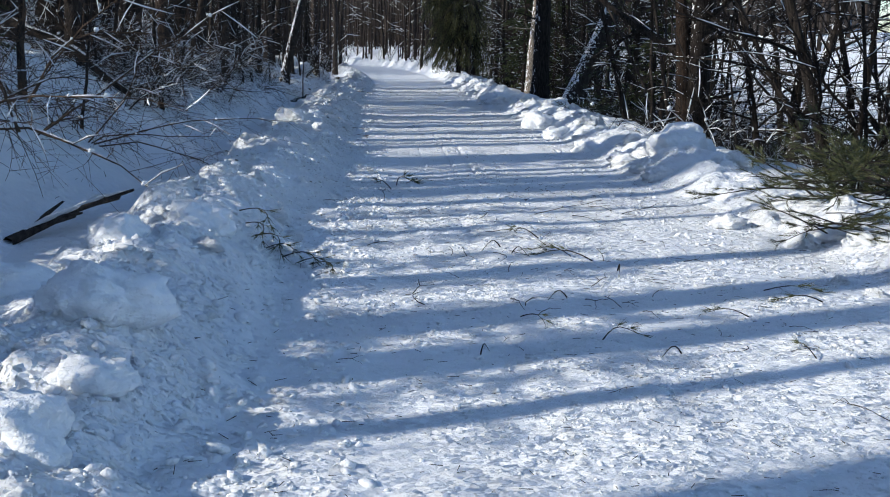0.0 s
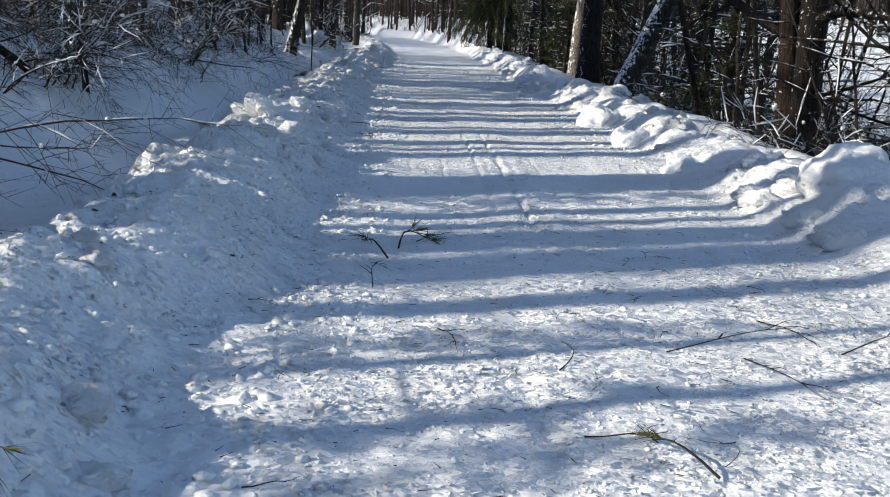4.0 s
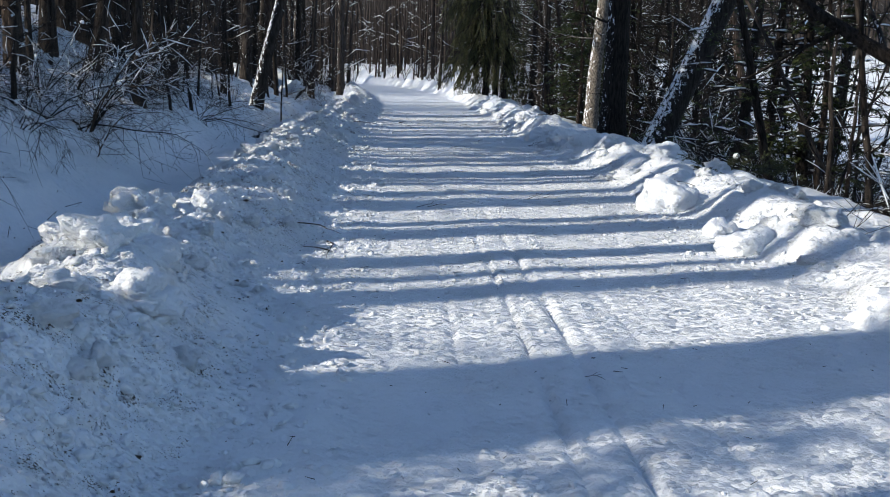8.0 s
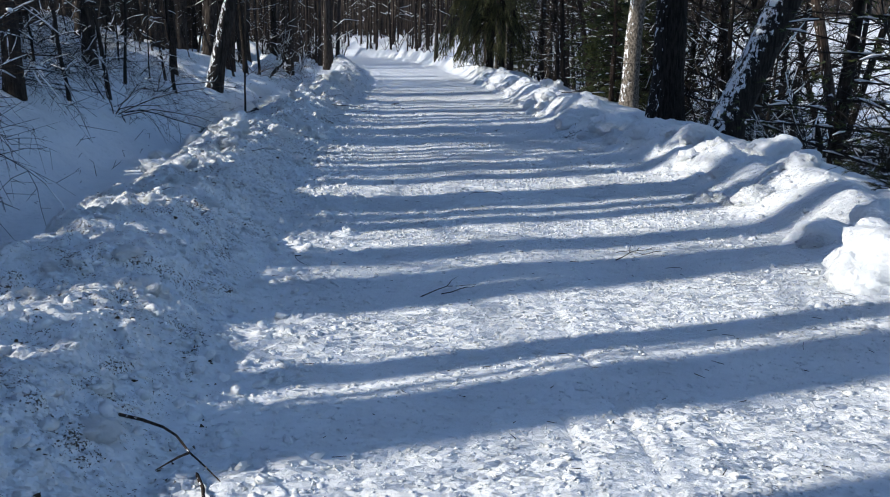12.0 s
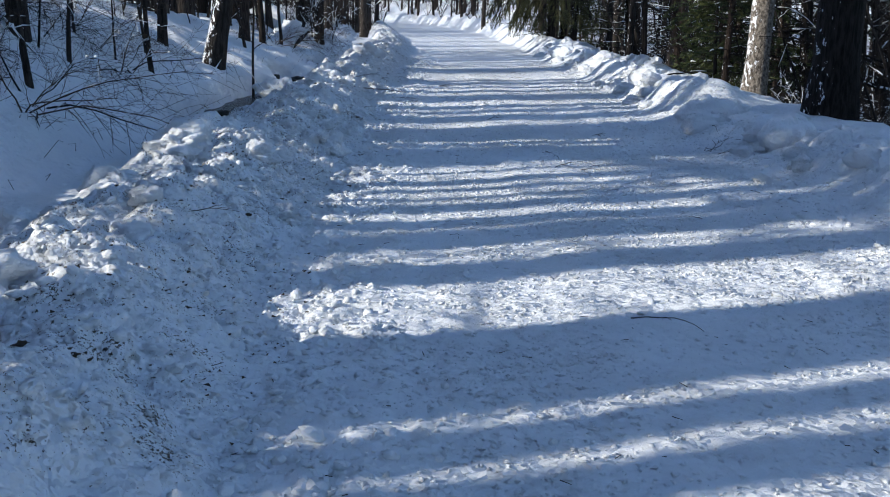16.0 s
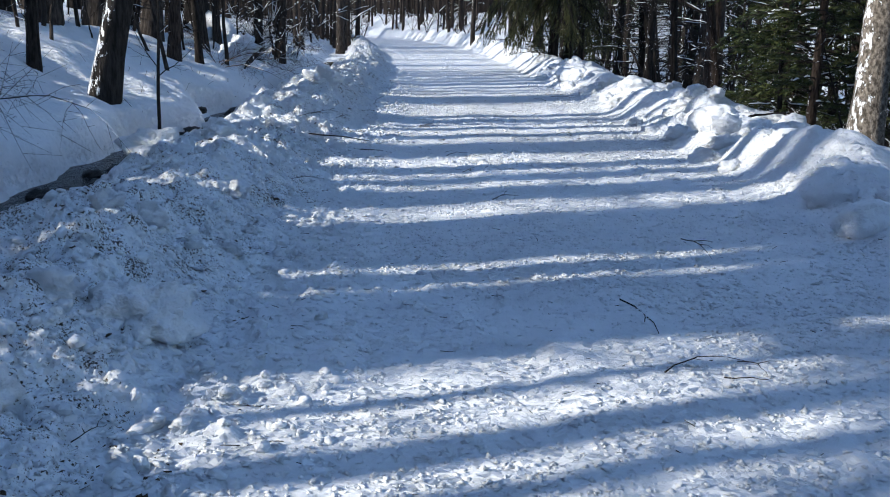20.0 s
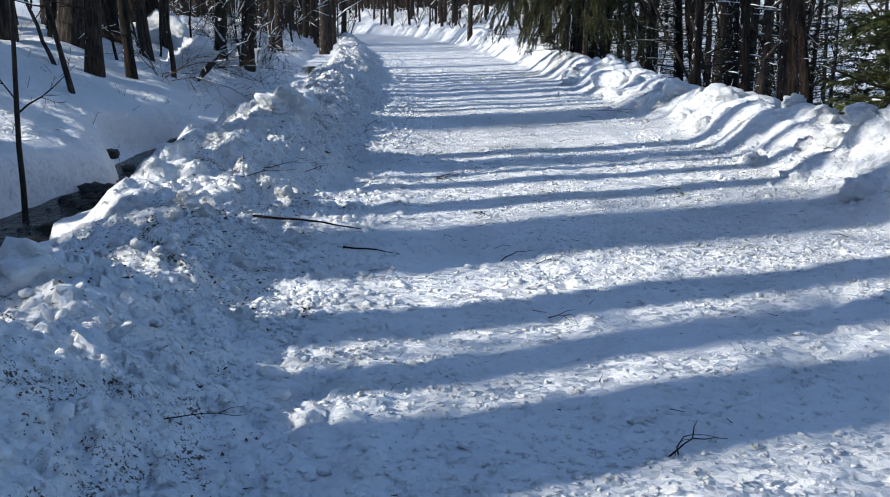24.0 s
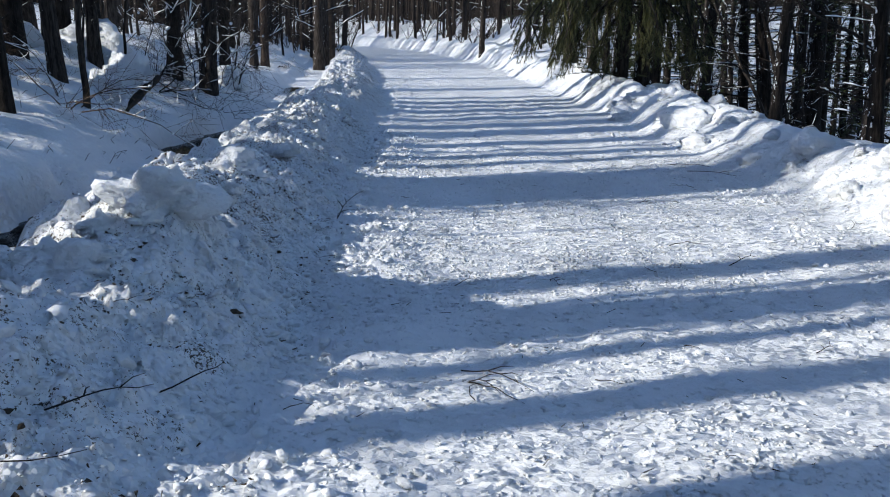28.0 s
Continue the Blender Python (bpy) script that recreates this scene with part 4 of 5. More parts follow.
def make_conifer(rng, label, height, r, bark, first, reach, step_h, green, tuft, width, droop, snowy, leaf, bare_to=0.0):
    root = tagged(new("conifer"), label, "conifer")
    t = Tubes()
    n = 10
    pts = [(0.03 * math.sin(k * 1.3), 0.03 * math.cos(k), -0.3 if k == 0 else height * k / n) for k in range(n + 1)]
    t.tube(pts, [r * (0.12 + 0.88 * (1 - k / n)) for k in range(n + 1)], 9)
    part("trunk", t.mesh("trunk", bark), root)
    b, g, sn = Tubes(), Tubes(), Tubes()
    h = first
    while h < height - 0.3:
        for c in range(rng.choice((1, 2, 2))):
            w = rng.uniform(0, 6.283)
            ln = reach * (1 - 0.75 * h / height) * rng.uniform(0.6, 1.15)
            line = wander(rng, (0, 0, h), (math.cos(w), math.sin(w), 0.15), ln, 5, 0.10, droop)
            rad = taper(0.011 + 0.010 * ln / 2, 5, 0.2)
            b.tube(line, rad, 3, False)
            for k in range(1, 6):
                if rng.random() < snowy:
                    a, e = line[k - 1], line[k]
                    sn.tube([a + Vector((0, 0, rad[k] + 0.008)), a.lerp(e, 0.5) + Vector((0, 0, rad[k] + 0.022)), e + Vector((0, 0, rad[k] + 0.006))], [0.008, 0.022, 0.006], 4)
                for side in (-1, 1):
                    for twice in range(2 if green else 1):
                        p = line[k - 1].lerp(line[k], rng.random())
                        along = (line[k] - line[k - 1]).normalized()
                        out = (along * rng.uniform(0.4, 0.9) + along.cross(Vector((0, 0, 1))) * side * 0.8 + Vector((0, 0, rng.uniform(-0.35, 0.2)))).normalized()
                        tl = ln * rng.uniform(0.12, 0.3)
                        q = p + out * tl
                        b.tube([p, q], [0.005, 0.002], 3, False)
                        if green and h > bare_to and (k > 1):
                            for e in range(green):
                                needles(rng, g, p.lerp(q, 0.3 + 0.7 * (e + 1) / green), out + Vector((0, 0, droop * 2)), tuft[0], tuft[1], width)
        h += step_h * rng.uniform(0.6, 1.4)
    tagged(part("crown", b.mesh("crown", TWIG), root), kind="stuff")
    if g.f:
        tagged(part("needles", g.mesh("needles", leaf), root, "green needles"), kind="stuff")
    if sn.f:
        tagged(part("snow", sn.mesh("snow", SOFT_SNOW), root, "snow lying on the boughs"), kind="stuff")
    return root


green_conifer = Kind(lambda: make_conifer(random.Random(601), "green young conifer with drooping boughs beside the bank", 7.5, 0.09, BARK_RED, 0.35, 1.6, 0.13, 3, (7, 0.11), 0.011, -0.07, 0.12, HEMLOCK))
for x, y, size, turn in ((3.75, 45.6, 1.0, 0), (3.0, 41.4, 0.8, 60), (4.5, 47.4, 0.9, 120), (4.4, 43.2, 0.75, 200), (4.9, 49.5, 0.9, 60), (2.2, 66.5, 0.55, 30), (6.2, 30.0, 0.9, 80)):
    green_conifer.place(x, y, turn, size, sink=0.05, group="green conifers")
bare_conifer = [Kind(lambda i=i: make_conifer(random.Random(610 + i), "dark conifer with dead snow-lined lower branches", 11, 0.13, BARK_DARK, 0.3, 2.7, 0.27, 1 if i else 0, (5, 0.12), 0.012, -0.03, 0.3, HEMLOCK, 0.8)) for i in range(3)]
crng = random.Random(62)
for k in range(38):
    y = crng.uniform(28, 46) if k < 4 else crng.uniform(46, 92)
    x = at_u(5.6 + (2.2 if k < 4 else 8.0) * crng.random(), y)
    bare_conifer[k % 3].place(x, y, crng.uniform(0, 360), crng.uniform(0.6, 1.1), (crng.uniform(-4, 4), crng.uniform(-3, 7)), sink=0.1, group="dark conifers of the river side")
for k, (y, u) in enumerate(((13.5, 6.4), (16.0, 5.9), (18.0, 7.2), (20.0, 6.6), (24.0, 6.0), (26.5, 7.0), (15.0, 7.8), (22.6, 7.6))):
    bare_conifer[0].place(at_u(u, y), y, 77 * k, 0.5 + 0.06 * (k % 4), (crng.uniform(-5, 5), crng.uniform(-4, 12)), sink=0.1, group="dark conifers of the river side")
for k in range(8):
    y = crng.uniform(62, 100)
    x = at_u(4.6 + 8 * crng.random(), y)
    bare_conifer[k % 3].place(x, y, crng.uniform(0, 360), crng.uniform(0.8, 1.3), sink=0.1, group="dark conifers of the river side")
# two short conifers added out of view to shade the bank's foot
for k, (x, y) in enumerate(((-6.0, 12.1), (-5.85, 12.7))):
    green_conifer.place(x, y, 70 * k, 0.42, group="green conifers of the hillside")
# unseen row, added so its low tops shade the left half of the trail
for k, (x, y) in enumerate(((-5.9, 2.3), (-6.1, 3.0), (-5.8, 3.8), (-6.2, 4.4), (-5.7, 5.4), (-6.1, 6.2), (-5.6, 6.9), (-6.0, 7.7))):
    green_conifer.place(x, y, 70 * k, 0.34 + 0.02 * (k % 2), group="green conifers of the hillside")
for k in range(7):
    y = crng.uniform(70, 110)
    x = at_u(-12 - 14 * crng.random(), y)
    bare_conifer[k % 3].place(x, y, crng.uniform(0, 360), crng.uniform(0.8, 1.3), sink=0.1, group="dark conifers of the hillside")


# pines added for their out-of-view crowns, which darken the sunlit river
river_shade_pine = Kind(lambda: make_conifer(random.Random(630), "tall pine with its crown out of view, added to shade the river", 17, 0.16, BARK_DARK, 8.6, 4.2, 0.26, 2, (7, 0.22), 0.035, -0.03, 0.0, HEMLOCK))
prng = random.Random(64)
along = -9.0
while along < 33:
    spot = min((along + d for d in np.arange(-0.8, 0.81, 0.05) if clear_of_light(along + d, 0.14)), key=lambda v: abs(v - along), default=None)
    if spot is not None:
        away = prng.uniform(7.6, 13)
        y = spot + K * at_u(-away, spot - K * away)
        river_shade_pine.place(at_u(-away, y), y, prng.uniform(0, 360), prng.uniform(0.95, 1.1), group="tall pines of the hillside")
    along += 3.4
# unseen pines, added so the sun bands fade towards the right bank
trail_shade_pine = Kind(lambda: make_conifer(random.Random(631), "bushy pine added out of view to shade the right side of the trail", 9, 0.09, BARK_DARK, 3.0, 1.9, 0.15, 2, (7, 0.16), 0.024, -0.04, 0.0, HEMLOCK))
for spot in (28.86, 29.98, 31.12, 32.4, 33.0, 34.2):
    y = spot + K * at_u(-9.2, spot - K * 9.2)
    trail_shade_pine.place(at_u(-9.2, y), y, 47 * spot, 1.0, group="bushy pines of the hillside")


def make_drooping_pine():
    """A white pine bent over the bank: long boughs that hang, with brush-like tufts at the ends."""
    r = random.Random(640)
    root = tagged(new("pine"), "white pine with long drooping boughs hanging over the bank", "pine")
    t = Tubes()
    for ox, oy, rr in ((0, 0, 0.16), (0.9, 1.2, 0.12)):
        t.tube([(ox, oy, -0.3), (ox + 0.1, oy, 3), (ox, oy + 0.2, 7), (ox, oy, 12)], [rr, rr * 0.85, rr * 0.6, 0.03], 9)
    part("trunk", t.mesh("trunk", BARK), root)
    for k in range(84):
        b, g = Tubes(), Tubes()
        h = r.uniform(1.8, 6.5)
        w = r.uniform(2.2, 5.4) if k % 4 else r.uniform(0, 6.28)
        reach = r.uniform(1.0, 2.3)
        out = Vector((math.cos(w), math.sin(w), 0))
        side = Vector((-math.sin(w), math.cos(w), 0))
        fallen = min(h - 0.45, r.uniform(1.2, 2.6))
        line = [Vector((0, 0, h)) + out * reach * f + side * 0.25 * math.sin(2 * f + k) + Vector((0, 0, 0.25 * f - fallen * f ** 2.2)) for f in (0, 0.25, 0.5, 0.75, 0.9, 1.0)]
        b.tube(line, [0.028, 0.022, 0.016, 0.011, 0.008, 0.004], 4, False)
        for c in range(20):
            f = r.uniform(0.25, 1.0)
            i = min(int(f * 5), 4)
            p = line[i].lerp(line[i + 1], f * 5 - i)
            d = Vector((r.uniform(-0.6, 0.6), r.uniform(-0.6, 0.6), -1.0)) + (line[i + 1] - line[i]).normalized() * 0.6
            q = p + d.normalized() * r.uniform(0.25, 0.65)
            b.tube([p, q], [0.005, 0.003], 3, False)
            for e in range(5):
                needles(r, g, p.lerp(q, 0.35 + 0.65 * e / 4), d, 9, 0.13, 0.006, 0.6)
        bough = part("bough", b.mesh("bough", TWIG), root)
        tagged(part("needles", g.mesh("needles", HANGING), bough, "hanging yellow-green needles"), kind="stuff")
    return root


droop_pine = Kind(make_drooping_pine)
droop_pine.place(0.55, 58.6, 0, 1.0, group="drooping pines")
droop_pine.place(1.0, 58.9, 20, 0.9, group="drooping pines")


# ---- snow: boulders, chunks and crumbs ----
def lump_mesh(name, seed, flat, mat, detail=3, rough=0.32):
    bm = bmesh.new()
    bmesh.ops.create_icosphere(bm, subdivisions=detail, radius=1)
    off = Vector((seed * 3.1, seed * 1.7, seed))
    for v in bm.verts:
        d = v.co.normalized()
        s = 1 + rough * noise.noise(d * 1.3 + off) + rough * 0.6 * noise.noise(d * 2.9 + off) + rough * 0.26 * noise.noise(d * 7 + off) + rough * 0.16 * noise.noise(d * 15 + off)
        v.co = d * s
        v.co.z *= flat
        v.co.z = max(v.co.z, -0.45)
    me = bpy.data.meshes.new(name)
    bm.to_mesh(me)
    bm.free()
    me.polygons.foreach_set("use_smooth", np.ones(len(me.polygons), bool))
    me.materials.append(mat)
    return me


PACKED = snow_material("packed_snow", False, 0.7)
boulder_mesh = [lump_mesh("snow_boulder", k + 1, 0.8, PACKED, 4, 0.30 + 0.05 * (k % 2)) for k in range(4)]
crust_mesh = [lump_mesh("snow_boulder", k + 21, 0.75, SNOW, 4, 0.62) for k in range(5)]
chunk_mesh = [lump_mesh("snow_chunk", k + 11, 0.75, SNOW, 3, 0.62) for k in range(6)]


def put_lump(kind, meshes, k, x, y, r, turn, sink=0.35, label="", group="", stretch=1.0):
    ob = new(kind, meshes[k % len(meshes)])
    ob.matrix_basis = pose(x, y, gz(x, y) + r * (0.45 - sink), 0, 0, turn) @ Matrix.Diagonal((r * stretch, r, r, 1))
    return tagged(ob, label, "snow", group=group)


for k, (x, y, r, turn) in enumerate(((1.98, 22.75, 0.34, 20), (2.42, 24.0, 0.2, 90), (2.95, 28.35, 0.29, 140), (3.1, 27.65, 0.22, 30), (2.18, 19.8, 0.24, 210), (1.8, 32.6, 0.28, 50), (1.29, 34.3, 0.2, 10), (3.3, 14.6, 0.42, 60), (2.4, 17.3, 0.26, 40), (2.15, 20.9, 0.18, 70),
                                     (1.75, 32.9, 0.24, 100), (1.25, 39.4, 0.24, 300), (2.1, 24.1, 0.2, 0), (0.95, 47.6, 0.22, 80), (0.55, 51.6, 0.28, 120),
                                     (0.75, 52.5, 0.22, 20), (0.2, 55.0, 0.24, 60), (1.3, 46.0, 0.2, 15))):
    put_lump("snow_boulder", boulder_mesh, k, x, y, r, turn, 0.12 if k == 0 else 0.3 if 1 < k < 4 else 0.58, "rounded boulder of packed snow on the plowed bank", "boulders of the river-side bank", 1.0 if k < 4 else 1.5)
for k, (x, y, r, turn) in enumerate(((-1.55, 4.6, 0.21, 10), (-2.04, 6.3, 0.17, 80), (-1.79, 7.25, 0.2, 200), (-1.55, 3.5, 0.2, 130), (-1.40, 3.95, 0.12, 30), (-2.3, 5.2, 0.2, 0), (-2.5, 7.6, 0.16, 300), (-2.37, 16.5, 0.27, 70),
                                     (-1.97, 15.7, 0.15, 20), (-2.85, 18.55, 0.2, 250), (-2.45, 18.9, 0.2, 110), (-3.37, 24.1, 0.15, 40), (-3.34, 25.85, 0.19, 160), (-3.8, 27.2, 0.16, 200), (-3.93, 25.8, 0.14, 15), (-3.6, 29.5, 0.2, 70),
                                     (-3.74, 28.4, 0.16, 290), (-3.95, 31.45, 0.22, 100), (-3.06, 29.65, 0.12, 20), (-2.84, 31.3, 0.18, 250), (-3.76, 36.3, 0.14, 220), (-4.2, 35.95, 0.22, 0), (-3.8, 42.1, 0.22, 110), (-4.0, 44.5, 0.15, 40), (-4.0, 41.5, 0.17, 10), (-3.7, 43.1, 0.13, 200))):
    put_lump("snow_boulder", crust_mesh if y > 14 else boulder_mesh, k + 1, x, y, r, turn, 0.42 if y > 20 else 0.48, "grey-white clod of plowed snow on the bank", "clods of the hill-side bank", 1.25)
put_lump("snow_chunk", chunk_mesh, 2, 1.04, 30.62, 0.07, 30, 0.1, "single round chunk of snow on the trodden trail", "chunks on the banks")
srng = random.Random(71)
for k in range(290):
    y = srng.uniform(3, 56)
    left = k % 2
    u = -2.0 - 1.4 * srng.random() if left else 2.0 + 1.3 * srng.random()
    put_lump("snow_chunk", chunk_mesh, k, at_u(u, y), y, srng.uniform(0.03, 0.10) if left else srng.uniform(0.05, 0.17), srng.uniform(0, 360), 0.42, "loose chunk of plowed snow lying on the bank", "chunks on the banks", srng.uniform(0.9, 1.5))


def crumbs():
    """Small crumbs of snow strewn over the banks and the trail."""
    r = np.random.default_rng(72)
    base = bmesh.new()
    bmesh.ops.create_icosphere(base, subdivisions=1, radius=1)
    ico = np.array([v.co[:] for v in base.verts]), np.array([[v.index for v in f.verts] for f in base.faces])
    base.free()
    octa = np.array(((1, 0, 0), (-0.4, 0.9, 0), (-0.6, -0.8, 0), (0.2, 0.1, 0.9), (-0.1, 0, -0.8))), np.array(((0, 1, 3), (1, 2, 3), (2, 0, 3), (1, 0, 4), (2, 1, 4), (0, 2, 4)))

    def strew(shape, ys, us, size, flat):
        n = len(ys)
        xs = centre(ys) + us
        zs = ground_z(xs, ys)[0]
        v, f = shape
        w = r.uniform(0, 6.283, (n, 1))
        a, b = r.uniform(0.7, 1.5, (n, 1)), r.uniform(0.7, 1.5, (n, 1))
        j = 1 + r.uniform(-0.28, 0.28, (n, len(v)))
        px, py, pz = v[:, 0] * a * j, v[:, 1] * b * j, v[:, 2] * r.uniform(flat, flat + 0.45, (n, 1)) * j
        lean = r.uniform(-0.5, 0.5, (n, 1))
        co = np.stack((xs[:, None] + size[:, None] * (px * np.cos(w) - py * np.sin(w)), ys[:, None] + size[:, None] * (px * np.sin(w) + py * np.cos(w)), zs[:, None] + size[:, None] * (0.12 + pz + lean * px)), -1).reshape(-1, 3)
        faces = (f[None] + (np.arange(n) * len(v))[:, None, None]).reshape(-1, 3).astype(np.int32)
        me = bpy.data.meshes.new("snow_crumbs")
        me.vertices.add(len(co))
        me.vertices.foreach_set("co", co.astype(np.float32).ravel())
        me.loops.add(faces.size)
        me.loops.foreach_set("vertex_index", faces.ravel())
        me.polygons.add(len(faces))
        me.polygons.foreach_set("loop_start", np.arange(0, faces.size, 3, dtype=np.int32))
        me.update(calc_edges=True)
        me.materials.append(SNOW)
        return me

    n = 16000
    ys = r.uniform(2.5, 52, n)
    us = np.where(np.arange(n) % 5 < 3, -1.3 - 1.7 * r.random(n), np.where(np.arange(n) % 5 == 3, 1.3 + 1.6 * r.random(n), r.uniform(-1.9, 1.9, n)))
    size = (0.006 + 0.026 * r.random(n) ** 2.6) * np.where(us < -1.6, 1.25, np.where(np.abs(us) > 1.2, 1.0, 0.7))
    tagged(new("snow_crumbs", strew(ico, ys, us, size, 0.45)), "small crumbs of snow strewn on the banks", "snow", kind="stuff")
    # the trail's trodden surface: loose broken grains, thicker in patches and further on
    n = 260000
    ys, us = 2.3 + 47 * r.random(n) ** 1.1, r.uniform(-2.4, 2.5, n)
    patch = 0.42 + 1.2 * fbm(us * 0.9, ys * 0.6, 301, 3) + 0.25 * step(20, 28, ys) - 0.45 * step(13.5, 15.5, ys) * step(20, 17.5, ys)
    keep = r.random(n) < np.clip(patch, 0.05, 1)
    ys, us = ys[keep], us[keep]
    size = 0.005 + 0.013 * r.random(len(ys)) ** 2.4
    size *= 0.8 + 0.3 * step(20, 28, ys)
    tagged(new("snow_crumbs", strew(octa, ys, us, size, 0.35)), "loose broken grains of trodden snow on the trail", "snow", kind="stuff")


crumbs()


# ---- fallen twigs and sprigs ----
def make_twig(rng, length, r, forks, bow, mat, lift=0.03):
    t = Tubes()
    n = 6
    pts = [Vector((length * k / n, bow * length * math.sin(math.pi * k / n) + rng.uniform(-0.02, 0.02) * length, 0.008 + lift * math.sin(math.pi * k / n) * rng.uniform(0.4, 1.2))) for k in range(n + 1)]
    t.tube(pts, taper(r, n, 0.3), 5)
    root = tagged(new("twig", t.mesh("twig", mat)), "thin dark fallen twig lying on the snow", "twig")
    for c in range(forks):
        k = rng.randrange(1, n - 1)
        w = rng.choice((-1, 1)) * rng.uniform(0.5, 1.1)
        q = pts[k] + Vector((math.cos(w), math.sin(w), rng.uniform(0.0, 0.25))) * length * rng.uniform(0.2, 0.42)
        f = Tubes()
        f.tube([pts[k], pts[k].lerp(q, 0.5) + Vector((0, 0.02 * length, 0.01)), q], [r * 0.7, r * 0.55, r * 0.25], 4)
        part("fork", f.mesh("fork", mat), root)
    return root


twigs = [Kind(lambda i=i: make_twig(random.Random(700 + i), 0.3, 0.0045, (0, 1, 2, 1, 0, 3)[i], (0.05, 0.12, -0.08, 0.3, -0.25, 0.1)[i], TWIG)) for i in range(6)]
trng = random.Random(73)


def lay(rows, group):
    for x, y, w, length in rows:
        length = max(length, 0.08)
        k = trng.randrange(6)
        size = min(length / 0.3, 0.75 + 0.1 * length)
        twigs[k].place(x, y, w, size, (trng.uniform(-4, 4), trng.uniform(-6, 2)), group=group, long=min(length, 0.9) / 0.3 / size)


lay(((-0.94, 7.08, 34, 0.22), (-0.21, 6.71, 61, 0.29), (-0.19, 6.95, 46, 0.12), (-0.13, 6.39, 92, 0.28), (0.44, 6.59, -79, 0.33), (0.52, 6.41, 37, 0.25), (0.59, 6.2, 40, 0.2), (0.93, 6.6, -83, 0.27),
     (0.17, 7.98, 93, 0.4), (0.05, 7.98, 93, 0.2), (1.25, 7.91, 78, 0.4), (1.03, 7.01, 64, 0.4), (1.88, 7.93, -8, 0.2), (0.39, 8.07, -85, 0.39), (0.47, 7.4, 76, 0.3), (-0.83, 8.44, 28, 0.2)), "twigs on the trail")
lay(((-0.64, 8.28, 0, 0.24), (0.89, 7.45, -78, 0.21), (1.69, 8.9, -100, 0.32), (1.88, 8.83, -95, 0.39), (2.2, 8.68, -67, 0.2), (0.64, 9.03, 72, 0.17), (1.27, 6.35, -73, 0.2), (1.17, 6.56, -55, 0.15),
     (-0.49, 12.57, 44, 0.38), (-0.67, 11.23, 93, 0.5), (-0.26, 10.44, -75, 0.45), (0.33, 9.83, 85, 0.45), (0.9, 10.25, 24, 0.9), (1.53, 10.96, -66, 0.6), (1.8, 10.34, 37, 0.9)), "twigs on the trail")
lay(((-0.78, 22.37, 44, 0.29), (0.41, 23.42, 32, 0.44), (0.99, 32.75, 44, 0.58), (-1.66, 18.57, -41, 0.12), (-0.9, 22.3, 45, 0.49), (0.45, 23.66, -25, 0.19), (0.63, 23.64, 11, 0.21), (-0.55, 26.64, -38, 0.38),
     (0.71, 23.17, -64, 0.16), (1.85, 26.33, 41, 0.27), (0.99, 32.57, 64, 0.9), (-0.07, 20.96, -13, 0.08), (-1.89, 21.16, -68, 0.1), (-1.77, 23.33, -72, 0.3), (-0.44, 31.24, 3, 0.2),
     (-0.68, 31.24, 12, 0.34), (-0.34, 31.45, -66, 0.2), (1.31, 34.1, -97, 0.8), (0.97, 32.73, 46, 0.2), (-1.51, 28.4, -21, 0.1), (-1.32, 35.45, 37, 0.18), (-0.21, 48.53, -19, 0.59), (1.1, 32.9, 10, 0.5)), "twigs on the trail")
lay(((-3.95, 39.9, 60, 0.3), (-3.4, 40.7, 70, 0.45), (-3.7, 39.8, 15, 0.4), (-3.6, 40.3, 40, 0.35)), "twigs on the bank")
lay(((-2.93, 38.49, 34, 0.08), (-1.86, 38.5, 33, 0.14), (-1.98, 39.73, -86, 0.28), (-1.63, 37.03, -59, 0.2), (-1.35, 35.43, 28, 0.24), (-2.68, 36.62, 86, 0.1), (-2.43, 37.34, -40, 0.08), (-0.32, 38.55, 20, 0.14),
     (-2.34, 41.37, -46, 0.22), (0.42, 43.52, 17, 0.34), (-0.08, 41.71, -53, 0.3), (-2.3, 36.03, 60, 0.09), (-2.35, 41.52, -47, 0.43), (-2.29, 41.12, 71, 0.17), (-1.79, 41.45, -25, 0.17), (-1.33, 41.94, -81, 0.14)), "twigs on the trail")
lay(((-0.74, 41.9, 46, 0.17), (-2.06, 40.55, 44, 0.09), (-2.41, 42.99, 50, 0.17), (-3.35, 45.0, 51, 0.28), (-3.0, 40.98, -5, 0.13), (-0.12, 48.07, -40, 0.69), (-0.98, 44.27, -8, 0.24), (-0.7, 43.73, 43, 0.32),
     (-1.86, 43.21, -76, 0.21), (-3.01, 43.89, -27, 0.09), (-0.95, 46.01, -24, 0.17), (0.48, 44.94, 41, 0.2)), "twigs on the trail")
for k in range(170):
    y = trng.uniform(3.5, 12.5) if k < 115 else trng.uniform(12, 50)
    u = trng.uniform(-2.4, 2.6) if k < 50 else trng.uniform(-0.2, 2.9) if k < 115 else trng.uniform(-3.0, 2.6)
    twigs[trng.randrange(6)].place(at_u(u, y), y, trng.uniform(0, 360), trng.uniform(0.2, 0.6), (trng.uniform(-8, 8), trng.uniform(-8, 3)), long=trng.uniform(0.8, 1.8), group="twigs on the trail")

